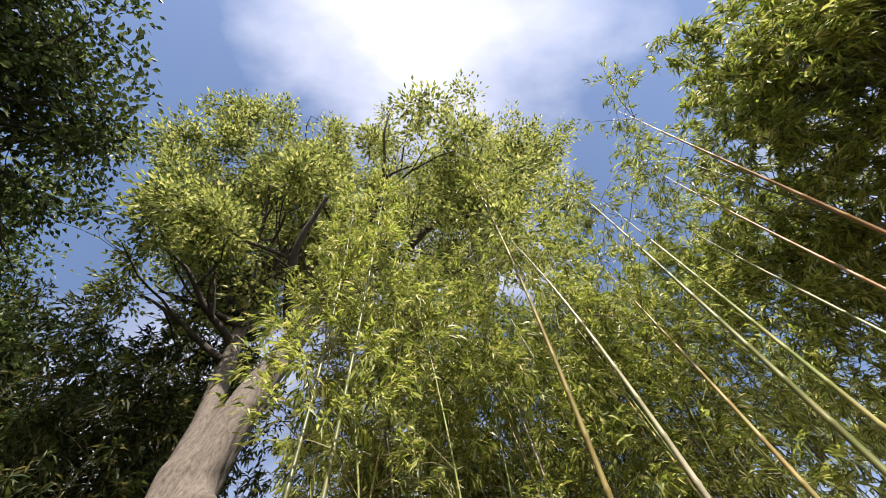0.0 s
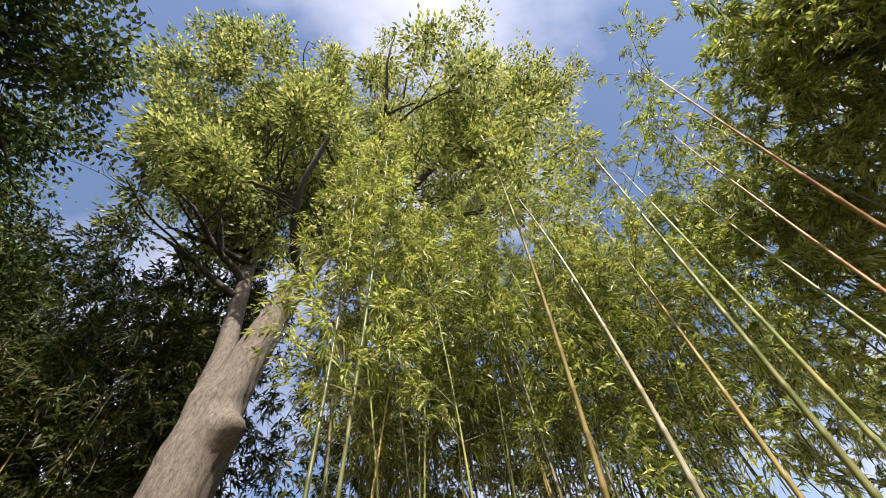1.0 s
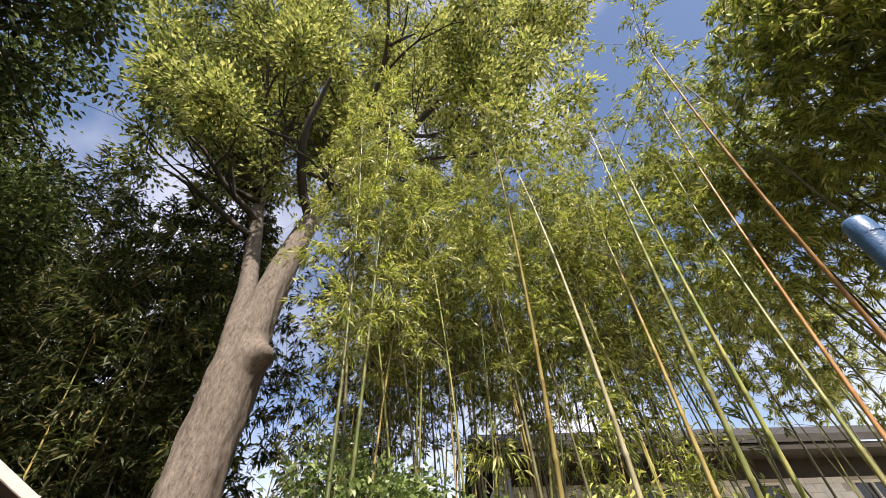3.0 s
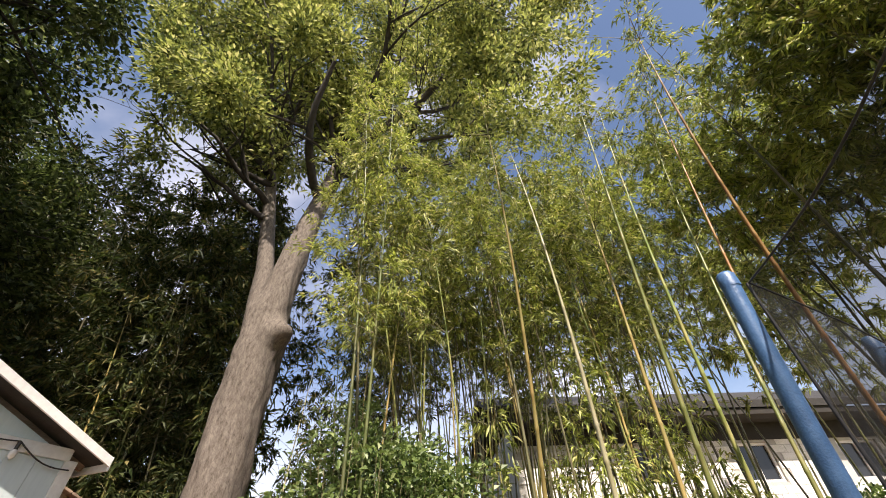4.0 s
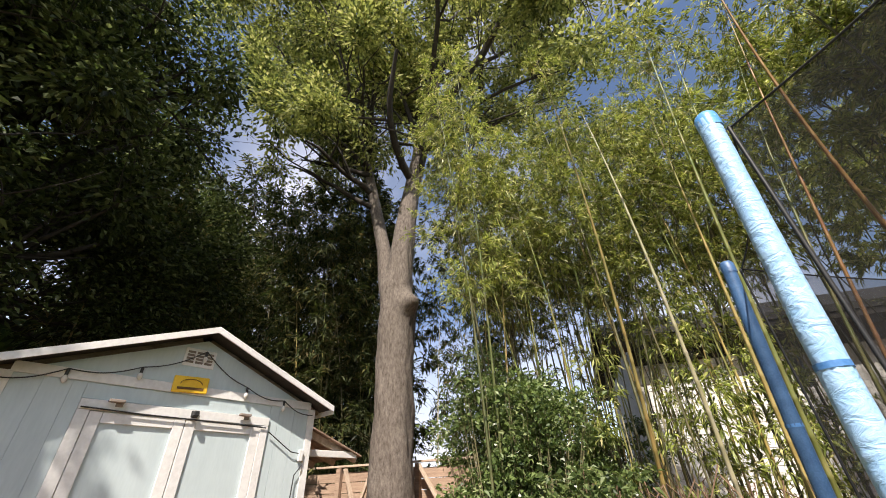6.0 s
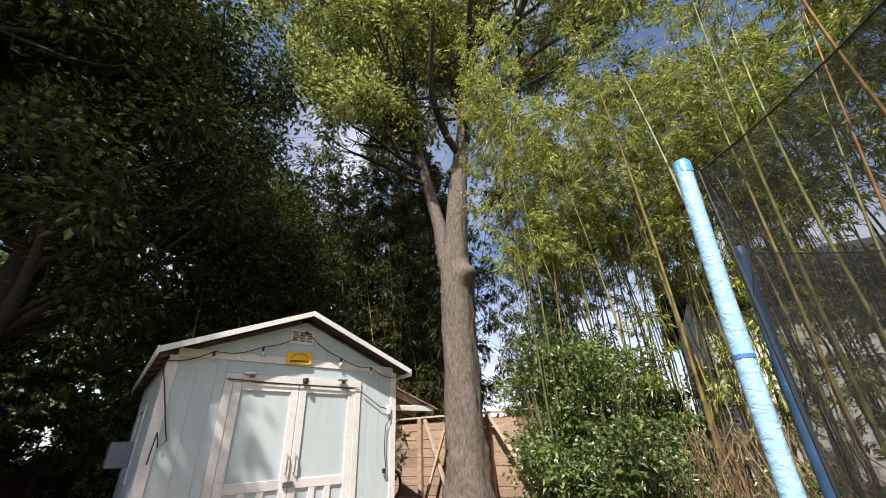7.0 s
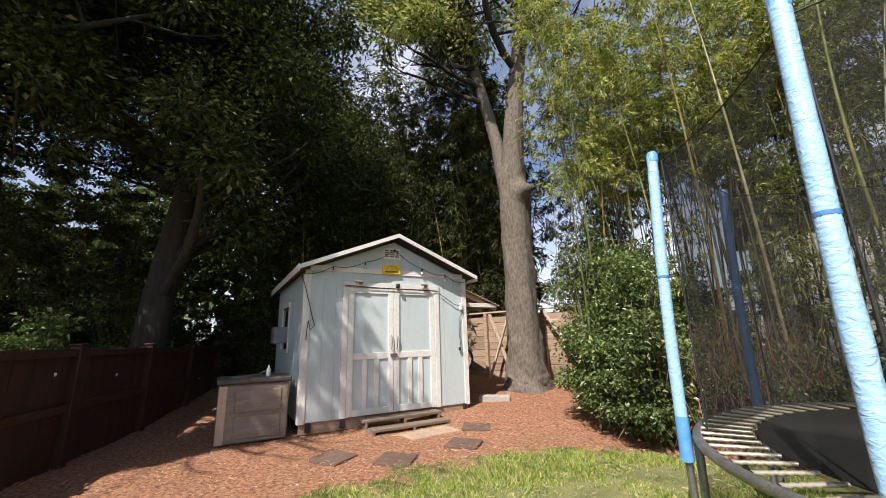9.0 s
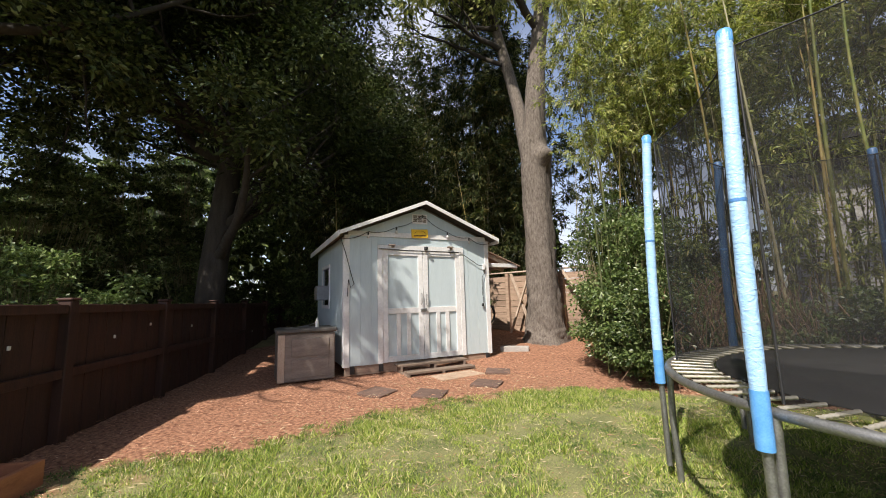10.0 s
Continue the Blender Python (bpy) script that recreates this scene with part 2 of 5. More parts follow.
m, n, l, b = nodes_of("safety_net")  # fine black mesh that one sees through
M_NET = m
b.inputs["Base Color"].default_value, b.inputs["Roughness"].default_value = (0.006, 0.006, 0.007, 1), 0.9
tr, mx = n.new("ShaderNodeBsdfTransparent"), n.new("ShaderNodeMixShader")
nz = n.new("ShaderNodeTexNoise")
nz.inputs["Scale"].default_value = 1.6
mr = n.new("ShaderNodeMapRange")
mr.inputs["To Min"].default_value, mr.inputs["To Max"].default_value = 0.40, 0.54
l.new(nz.outputs["Fac"], mr.inputs["Value"])
l.new(mr.outputs["Result"], mx.inputs["Fac"])
l.new(tr.outputs["BSDF"], mx.inputs[1])
l.new(b.outputs["BSDF"], mx.inputs[2])
l.new(mx.outputs["Shader"], n["Material Output"].inputs["Surface"])

m, n, l, b = nodes_of("window_glass")
M_GLASS = m
b.inputs["Base Color"].default_value, b.inputs["Roughness"].default_value = (0.02, 0.022, 0.025, 1), 0.05

m, n, l, b = nodes_of("ground_soil")  # lawn soil and reddish mulch, by the bed's outline
M_GROUND = m
at = n.new("ShaderNodeAttribute")
at.attribute_name = "lawn"
co = n.new("ShaderNodeTexCoord")
n1, n2, n3 = (n.new("ShaderNodeTexNoise") for _ in range(3))
for q, s in ((n1, 1.6), (n2, 24.0), (n3, 90.0)):
    q.inputs["Scale"].default_value, q.inputs["Detail"].default_value = s, 6
    l.new(co.outputs["Object"], q.inputs["Vector"])
r1, r2 = n.new("ShaderNodeValToRGB"), n.new("ShaderNodeValToRGB")
r1.color_ramp.elements[0].color, r1.color_ramp.elements[1].color = (0.15, 0.060, 0.032, 1), (0.46, 0.235, 0.14, 1)
r2.color_ramp.elements[0].color, r2.color_ramp.elements[1].color = (0.055, 0.080, 0.020, 1), (0.34, 0.32, 0.14, 1)
for q in (r1, r2):
    q.color_ramp.elements[0].position, q.color_ramp.elements[1].position = 0.35, 0.68
mixn = n.new("ShaderNodeMix")
mixn.data_type = "FLOAT"
mixn.inputs["Factor"].default_value = 0.55
l.new(n1.outputs["Fac"], mixn.inputs["A"])
l.new(n3.outputs["Fac"], mixn.inputs["B"])
l.new(n2.outputs["Fac"], r1.inputs["Fac"])
l.new(mixn.outputs["Result"], r2.inputs["Fac"])
mx = n.new("ShaderNodeMix")
mx.data_type = "RGBA"
l.new(at.outputs["Fac"], mx.inputs["Factor"])
l.new(r1.outputs["Color"], mx.inputs["A"])
l.new(r2.outputs["Color"], mx.inputs["B"])
l.new(mx.outputs["Result"], b.inputs["Base Color"])
b.inputs["Roughness"].default_value = 0.95
bp = n.new("ShaderNodeBump")
bp.inputs["Strength"].default_value, bp.inputs["Distance"].default_value = 0.8, 0.03
l.new(n3.outputs["Fac"], bp.inputs["Height"])
l.new(bp.outputs["Normal"], b.inputs["Normal"])


# ---- mesh helpers ----
def part(name, bm, material, parent=None, label="", smooth=False):
    """Links a bmesh as one mesh object, under a thing or a part."""
    me = bpy.data.meshes.new(name)
    if smooth:
        for f in bm.faces:
            f.smooth = True
    bm.to_mesh(me)
    bm.free()
    me.materials.append(material)
    ob = new(name, me)
    if parent:
        ob.parent = parent
    return tagged(ob, label)


def raw(name, verts, faces, material, parent=None, label="", smooth=False):
    """Links numpy vertices and equal-sized faces as one mesh object."""
    me = bpy.data.meshes.new(name)
    verts, faces = np.asarray(verts, np.float32), np.asarray(faces, np.int32)
    k = faces.shape[1]
    me.vertices.add(len(verts))
    me.vertices.foreach_set("co", verts.ravel())
    me.loops.add(faces.size)
    me.loops.foreach_set("vertex_index", faces.ravel())
    me.polygons.add(len(faces))
    me.polygons.foreach_set("loop_start", np.arange(0, faces.size, k, dtype=np.int32))
    me.polygons.foreach_set("use_smooth", np.full(len(faces), smooth))
    me.update(calc_edges=True)
    me.materials.append(material)
    ob = new(name, me)
    if parent:
        ob.parent = parent
    return tagged(ob, label)


def thing(name, m, label, category, group="", kind=""):
    ob = new(name)
    ob.empty_display_size = 0.1
    ob.matrix_basis = m
    return tagged(ob, label, category, group, kind)


def box(bm, x0, x1, y0, y1, z0, z1, bevel=0.0, m=None):
    made = bmesh.ops.create_cube(bm, size=1.0)["verts"]
    for v in made:
        v.co = Vector((x0 + (v.co.x + 0.5) * (x1 - x0), y0 + (v.co.y + 0.5) * (y1 - y0), z0 + (v.co.z + 0.5) * (z1 - z0)))
    if bevel:
        edges = list({e for v in made for e in v.link_edges})
        made = bmesh.ops.bevel(bm, geom=edges, offset=bevel, segments=1, affect="EDGES")["verts"]
    if m is not None:
        for v in made:
            v.co = m @ v.co
    return bm


def one_box(*a, **k):
    return box(bmesh.new(), *a, **k)


def beam(bm, a, b, w, d, bevel=0.004):
    """A squared timber from a to b, w across and d deep."""
    a, b = Vector(a), Vector(b)
    turn = (b - a).to_track_quat("Z", "Y").to_matrix().to_4x4()
    return box(bm, -w / 2, w / 2, -d / 2, d / 2, 0, (b - a).length, bevel, Matrix.Translation(a) @ turn)


def tube_arrays(pts, radii, sides=8):
    pts, radii = np.asarray(pts, float), np.asarray(radii, float)
    tan = np.gradient(pts, axis=0)
    tan /= np.linalg.norm(tan, axis=1)[:, None] + 1e-9
    ref = np.where(np.abs(tan[:, 2:3]) > 0.9, [[1.0, 0, 0]], [[0, 0, 1.0]])
    u = np.cross(tan, ref)
    u /= np.linalg.norm(u, axis=1)[:, None] + 1e-9
    v = np.cross(tan, u)
    a = np.arange(sides) * 2 * math.pi / sides
    ring = np.cos(a)[None, :, None] * u[:, None] + np.sin(a)[None, :, None] * v[:, None]
    vs = (pts[:, None] + radii[:, None, None] * ring).reshape(-1, 3)
    k, j = np.meshgrid(np.arange(len(pts) - 1), np.arange(sides), indexing="ij")
    j2 = (j + 1) % sides
    fs = np.stack([k * sides + j, k * sides + j2, (k + 1) * sides + j2, (k + 1) * sides + j], -1).reshape(-1, 4)
    return vs, fs


def join(arrays):
    vs, fs, o = [], [], 0
    for v, f in arrays:
        vs.append(v)
        fs.append(f + o)
        o += len(v)
    return np.concatenate(vs), np.concatenate(fs)


def tube(name, pts, radii, material, parent=None, sides=8, label=""):
    if np.isscalar(radii):
        radii = np.full(len(pts), radii)
    return raw(name, *tube_arrays(pts, radii, sides), material, parent, label, smooth=True)


def blades(rng, at, way, length, width, droop=0.25, face=None):
    """Leaf blades: folded lozenges at the points, along the ways."""
    n = len(at)
    way = way / (np.linalg.norm(way, axis=1)[:, None] + 1e-9)
    facing = rng.normal(size=(n, 3)) if face is None else np.array(face) + rng.normal(size=(n, 3)) * 0.55
    side = np.cross(way, facing)
    side /= np.linalg.norm(side, axis=1)[:, None] + 1e-9
    nor = np.cross(side, way)
    ln, wd = np.broadcast_to(length, n)[:, None], np.broadcast_to(width, n)[:, None]
    mid = at + way * ln * 0.42
    tip = at + way * ln + np.array([0, 0, -1.0]) * ln * droop
    up = nor * wd * 0.22
    vs = np.stack([at, mid + side * wd / 2 + up, tip, mid - side * wd / 2 + up], 1).reshape(-1, 3)
    fs = np.arange(4 * n).reshape(n, 4)
    return vs, fs


def gz(x, y):
    """The ground's height: level lawn that climbs gently behind the shed."""
    s = -0.55 * np.asarray(x, float) + 0.83 * np.asarray(y, float) - 1.3
    t = np.clip(s / 2.0, 0, None)
    return 0.075 * 2.0 * np.where(t < 1, t * t / 2, np.minimum(t, 5.0) - 0.5)

M_SLAB = surface("sandy_slab", (0.26, 0.18, 0.125), (0.44, 0.33, 0.24), 9, 0.95, 0.5)
M_BLUE_DEEP = surface("deep_blue_vinyl", (0.05, 0.17, 0.42), (0.10, 0.27, 0.58), 14, 0.4, 0.1)
M_PLANTER = surface("orange_timber", (0.26, 0.095, 0.045), (0.44, 0.18, 0.09), 4, 0.75, 0.2, stretch=(1, 5, 5))
M_BLUE_MID = surface("mid_blue_vinyl", (0.07, 0.27, 0.62), (0.14, 0.38, 0.74), 16, 0.35, 0.15)
# sleeve blue for the far poles, with the net's dimming put into the colour
M_BLUE_DIMMED = surface("blue_vinyl_net_dimmed", (0.035, 0.09, 0.20), (0.07, 0.16, 0.32), 18, 0.4, 0.2)


# ---- ground ----
def edge_x(y):
    """The lawn's edge against the mulch bed."""
    return np.interp(y, [-9, -4.2, -3.3, -2.3, -0.8, 0.5, 1.0, 1.3], [-3.4, -2.75, -2.5, -2.3, -1.7, -0.9, 0.1, 4.5])


def lawn_mask(x, y):
    w = 0.6 * (soft_noise(x, y, 0.7, 7) - 0.5) + 0.45 * (soft_noise(x, y, 0.25, 8) - 0.5) + 0.25 * (soft_noise(x, y, 0.09, 9) - 0.5)
    inside = np.asarray(x) - edge_x(np.asarray(y)) + w
    m = np.clip(0.5 + inside / 0.5, 0, 1)
    far = (np.abs(x) > 9) | (y < -10) | (y > 9)
    return np.where(far, 0.8, np.where(y > 1.35, 0, m))


def soft_noise(x, y, cell, seed):
    """Smooth random field between 0 and 1, with lumps of about one cell."""
    grid = np.random.default_rng(seed).random((128, 128))
    u, v = np.asarray(x) / cell + 500.0, np.asarray(y) / cell + 500.0
    i, j = np.floor(u).astype(int), np.floor(v).astype(int)
    f, g = u - i, v - j
    f, g = f * f * (3 - 2 * f), g * g * (3 - 2 * g)
    at_ = lambda a, c: grid[a % 128, c % 128]
    return (at_(i, j) * (1 - f) + at_(i + 1, j) * f) * (1 - g) + (at_(i, j + 1) * (1 - f) + at_(i + 1, j + 1) * f) * g


gx = np.concatenate([[-3000, -600, -150, -60, -30, -18], np.arange(-12, 8.01, 0.1), [12, 18, 30, 60, 150, 600, 3000]])
gy = np.concatenate([[-3000, -600, -150, -60, -30, -16], np.arange(-9, 9.01, 0.1), [12, 18, 30, 60, 150, 600, 3000]])
X, Y = np.meshgrid(gx, gy, indexing="ij")
near_by = np.clip(1 - np.maximum(np.abs(X) - 10, np.abs(Y) - 8) / 4, 0, 1)
Z = gz(X, Y) + near_by * (0.012 * np.sin(4.3 * X + 1.1 * Y) * np.sin(3.7 * Y) + 0.006 * np.sin(17 * X) * np.sin(15 * Y + X))
ii, jj = np.meshgrid(np.arange(len(gx) - 1), np.arange(len(gy) - 1), indexing="ij")
W = len(gy)
gf = np.stack([ii * W + jj, (ii + 1) * W + jj, (ii + 1) * W + jj + 1, ii * W + jj + 1], -1).reshape(-1, 4)
ground = raw("ground", np.stack([X, Y, Z], -1).reshape(-1, 3), gf, M_GROUND, smooth=True)
at = ground.data.attributes.new("lawn", "FLOAT", "POINT")
at.data.foreach_set("value", lawn_mask(X, Y).ravel().astype(np.float32))
tagged(ground, "bare soil with reddish mulch bed beside a patchy lawn", "ground", kind="structure")

rng = np.random.default_rng(5)
N = 470000
px, py = rng.uniform(-3.2, 5.6, N), rng.uniform(-6.8, 1.3, N)
patch = np.clip(0.5 + 1.5 * (soft_noise(px, py, 0.9, 1) - 0.5) + 1.3 * (soft_noise(px, py, 0.32, 2) - 0.5) + 1.1 * (soft_noise(px, py, 0.11, 3) - 0.5), 0, 1)
thin = np.clip((5.6 - px) / 1.8, 0, 1) * np.clip((py + 6.8) / 1.8, 0, 1)  # thins out towards the unkept side
keep = rng.random(N) < lawn_mask(px, py) ** 1.5 * (0.32 + 0.68 * patch) * thin
px, py, patch = px[keep], py[keep], patch[keep]
n_b = len(px)
base = np.stack([px, py, gz(px, py) - 0.005], 1)
lean = rng.normal(size=(n_b, 3)) * [0.55, 0.55, 0] + [0, 0, 1]
height = rng.uniform(0.012, 0.048, n_b) * (0.45 + 1.1 * patch)
side = np.cross(lean, rng.normal(size=(n_b, 3)))
side *= (0.0046 / np.linalg.norm(side, axis=1))[:, None]
vs = np.stack([base - side, base + side, base + lean * height[:, None]], 1).reshape(-1, 3)
tagged(raw("grass", vs, np.arange(3 * n_b).reshape(-1, 3), M_GRASS), "short patchy sunlit green lawn grass", "grass", kind="stuff")

n_t = 620  # darker tufts, most of them along the ragged edge
tx, ty = rng.uniform(-3.4, 3.0, 4 * n_t), rng.uniform(-5.0, 1.0, 4 * n_t)
lm = lawn_mask(tx, ty)
ok_t = rng.random(4 * n_t) < np.where((lm > 0.12) & (lm < 0.98), 0.9, 0.16 * lm)
tx, ty = tx[ok_t][:n_t], ty[ok_t][:n_t]
bx, by = (np.repeat(q, 46) + rng.normal(0, 0.038, 46 * len(q)) for q in (tx, ty))
tuft_at = np.stack([bx, by, gz(bx, by) - 0.004], 1)
tuft_way = rng.normal(size=(len(bx), 3)) * [0.5, 0.5, 0] + [0, 0, 1]
tagged(raw("grass_tuft_mass", *blades(rng, tuft_at, tuft_way, rng.uniform(0.02, 0.062, len(bx)), rng.uniform(0.004, 0.008, len(bx)), 0.3), M_TUFT), "dark green grass tufts along the mulch edge", "grass", kind="stuff")
sx, sy = rng.uniform(-3.2, 3.2, 5200), rng.uniform(-5.0, 1.2, 5200)
turn = rng.uniform(0, 2 * math.pi, len(sx))
straw = blades(rng, np.stack([sx, sy, gz(sx, sy) + rng.uniform(0.010, 0.030, len(sx))], 1), np.stack([np.cos(turn), np.sin(turn), rng.normal(0, 0.12, len(sx))], 1),
               rng.uniform(0.03, 0.13, len(sx)), rng.uniform(0.003, 0.006, len(sx)), 0.06)
tagged(raw("straw", *straw, M_DRY_STRAW), "pale dry straw scattered over the lawn", "straw", kind="stuff")

N = 64000
px, py = rng.uniform(-6.5, 3.0, N), rng.uniform(-5.0, 5.0, N)
keep = rng.random(N) < np.clip(1.06 - lawn_mask(px, py), 0.28, 1) * (py < 3.4 + 0.3 * px + 1.8)
px, py = px[keep], py[keep]
turn = rng.uniform(0, 2 * math.pi, len(px))
chips = blades(rng, np.stack([px, py, gz(px, py) + rng.uniform(0.004, 0.025, len(px))], 1),
               np.stack([np.cos(turn), np.sin(turn), rng.normal(0, 0.40, len(px))], 1), 0.008 + 0.10 * rng.random(len(px)) ** 4, rng.uniform(0.002, 0.0055, len(px)), 0.05)
tagged(raw("mulch", *chips, M_STRAW), "reddish brown wood chip and straw mulch", "mulch", kind="stuff")

# ---- house behind the bamboo ----
house = thing("house", pose(0, 10.2, 0), "white painted brick house with dark eaves behind the bamboo", "house")
HX0, HX1, HZ = 2.2, 17.0, 5.3
openings = [(5.5, 6.6, 3.5, 4.5), (8.45, 9.6, 3.5, 4.5), (11.6, 12.8, 3.5, 4.5)]
cuts = [HX0] + [c for o in openings for c in o[:2]] + [HX1]
sections = [(cuts[k], cuts[k + 1], 0, 0.25, 0, HZ) for k in range(0, len(cuts), 2)]
for x0, x1, z0, z1 in openings:
    sections += [(x0, x1, 0, 0.25, 0, z0), (x0, x1, 0, 0.25, z1, HZ)]
sections += [(HX0, HX0 + 0.25, 0.25, 8, 0, HZ), (HX1 - 0.25, HX1, 0.25, 8, 0, HZ), (HX0 + 0.25, HX1 - 0.25, 7.75, 8, 0, HZ)]
wall = [part("wall", one_box(*q), M_MORTAR, house) for q in sections][0]
bm = bmesh.new()
for s in (-1, 1):
    y0, y1 = (4 + s * 4.9, 4)
    vs = [bm.verts.new(c) for c in ((HX0 - 0.6, y0, HZ - 0.1), (HX1 + 0.6, y0, HZ - 0.1), (HX1 + 0.6, y1, HZ + 1.9), (HX0 - 0.6, y1, HZ + 1.9))]
    vt = [bm.verts.new(v.co + Vector((0, 0, 0.2))) for v in vs]
    bm.faces.new(vs), bm.faces.new(vt)
    for k in range(4):
        bm.faces.new((vs[k], vs[(k + 1) % 4], vt[(k + 1) % 4], vt[k]))
part("roof", bm, M_ROOF, house, "dark shingled roof")
part("soffit", one_box(HX0 - 0.6, HX1 + 0.6, -0.85, -0.003, HZ - 0.28, HZ - 0.12, 0.01), M_EAVE, house, "dark brown eave board")
# dark strip on the wall that paints the shadow band below the eave
part("frieze", one_box(HX0, HX1, -0.05, -0.02, 4.56, HZ - 0.283, 0.006), M_EAVE, house, "dark strip standing for the eave shadow on the wall")
for x0, x1, z0, z1 in openings:
    win = part("window", one_box(x0, x1, 0.12, 0.15, z0, z1), M_GLASS, house, "dark glass")
    bm = bmesh.new()
    for a in ((x0, x0 + 0.07, z0, z1), (x1 - 0.07, x1, z0, z1), (x0 + 0.07, x1 - 0.07, z0, z0 + 0.07), (x0 + 0.07, x1 - 0.07, z1 - 0.07, z1), ((x0 + x1) / 2 - 0.03, (x0 + x1) / 2 + 0.03, z0 + 0.07, z1 - 0.07)):
        box(bm, a[0], a[1], 0.06, 0.118, a[2], a[3])
    part("frame", bm, M_WHITE, win)

# painted blocks of the wall that faces the yard: singly where the canes leave it open, joined elsewhere
block_mesh = None
rest = bmesh.new()
for r in range(26):
    z0 = 0.02 + r * 0.2
    for c in range(37):
        x0 = HX0 + 0.02 + (0.2 if r % 2 else 0.0) + c * 0.4
        if x0 + 0.39 > HX1 or any(x0 + 0.4 > o[0] - 0.02 and x0 < o[1] + 0.02 and z0 + 0.2 > o[2] - 0.02 and z0 < o[3] + 0.02 for o in openings):
            continue
        if 7 <= r <= 22 and c < 18:
            if block_mesh is None:
                b0 = part("block", one_box(0, 0.388, -0.018, -0.001, 0, 0.188, 0.006), M_BRICK, wall)
                block_mesh = b0.data
            else:
                b0 = new("block", block_mesh)
                b0.parent = wall
            b0.location = (x0, 0, z0)
        else:
            box(rest, x0, x0 + 0.388, -0.018, -0.001, z0, z0 + 0.188)
tagged(part("block_course_mass", rest, M_BRICK, wall, "white painted block courses"), kind="stuff")

# ---- stained fence along the yard ----
fence = thing("fence", pose(-4.2, -4.27, 0, 0, 0, math.degrees(math.atan2(1.2, -1.45))), "dark red-brown stained timber panel fence in shade", "fence")
FT, SP = 1.36, 1.885
first, last = -3, 7
for k in range(first, last + 1):
    x = k * SP
    post = part("post", one_box(x - 0.06, x + 0.06, -0.06, 0.06, -0.4, FT + 0.03, 0.008), M_FENCE, fence)
    part("cap", one_box(x - 0.075, x + 0.075, -0.075, 0.075, FT + 0.031, FT + 0.06, 0.01), M_FENCE, post)
    if k < last:
        part("rail", one_box(x + 0.062, x + SP - 0.062, -0.045, 0.02, FT - 0.10, FT - 0.01, 0.005), M_FENCE, fence)
        part("rail", one_box(x + 0.062, x + SP - 0.062, -0.045, 0.0, 0.62, 0.71, 0.005), M_FENCE, fence)
        for q in range(12):
            w = (SP - 0.13) / 12
            bx = x + 0.065 + q * w
            part("board", one_box(bx + 0.002, bx + w - 0.002, 0.022 + 0.004 * (q % 2), 0.042 + 0.004 * (q % 2), -0.15, FT - 0.015 + 0.006 * ((q * 7) % 3), 0.002), M_FENCE, fence)
bpy.context.view_layer.update()
# bright spots of daylight through fence gaps, added as small pale blocks, not lamps
for k, (u, z) in enumerate(((-0.61, 0.98), (0.80, 0.96), (1.57, 1.07), (2.87, 0.97), (6.16, 0.64))):
    lamp = part("fence_light", one_box(-0.015, 0.015, -0.018, 0.0, -0.02, 0.02, 0.005), M_BULB)
    lamp.matrix_basis = fence.matrix_world @ pose(u, -0.0455 if z < 0.7 else 0.0215, z)
    tagged(lamp, "small pale block standing for a light spot through a fence gap", "light", "lights on the fence")

# low timber planter against the fence
planter = thing("planter_box", pose(-2.80, -5.225, 0, 0, 0, 140.4), "low orange-brown timber planter edge in the sun", "planter")
for y0, y1 in ((-0.50, -0.455), (-0.02, 0.025)):
    part("board", one_box(-0.9, 0.62, y0, y1, -0.02, 0.19, 0.006), M_PLANTER, planter)
for x0, x1 in ((-0.86, -0.815), (0.575, 0.62)):
    part("board", one_box(x0, x1, -0.453, -0.022, -0.02, 0.185, 0.006), M_PLANTER, planter)

# ---- old board fence behind the big trunk ----
back = thing("board_fence", pose(-6.4, 5.35, 0, 0, 0, -4), "weathered brown fence of horizontal boards with props", "fence")
for k in range(4):
    x = 0.1 + k * 1.75
    part("post", one_box(x - 0.05, x + 0.05, -0.05, 0.05, 0, 2.02, 0.006), M_BACKFENCE, back)
for r in range(9):
    for k in range(3):
        x = 0.1 + k * 1.75
        part("board", one_box(x + 0.004, x + 1.746, 0.052 + 0.006 * ((r + k) % 2), 0.075 + 0.006 * ((r + k) % 2), 0.32 + r * 0.182, 0.32 + r * 0.182 + 0.172, 0.003), M_BACKFENCE, back)
part("rail", one_box(0, 5.5, -0.03, 0.05, 2.03, 2.07, 0.006), M_BRACE, back)
for a, b in (((2.05, -0.10, 2.0), (2.75, -0.20, 0.35)), ((2.72, -0.16, 2.02), (2.1, -0.3, 0.3)), ((3.66, -0.10, 2.0), (4.62, -0.25, 0.62))):
    part("prop", beam(bmesh.new(), a, b, 0.09, 0.045), M_BRACE, back, "pale slanting timber prop")

# ---- shed ----
SHED = pose(-3.786, 0.666, 0, 0, 0, math.degrees(1.154))
shed = thing("shed", SHED, "pale blue-green garden shed with white trim and double doors", "shed")
HW, ZB, ZE, ZA, DEEP = 1.52, 0.18, 2.50, 3.12, 3.1
slope = (ZA - ZE) / HW


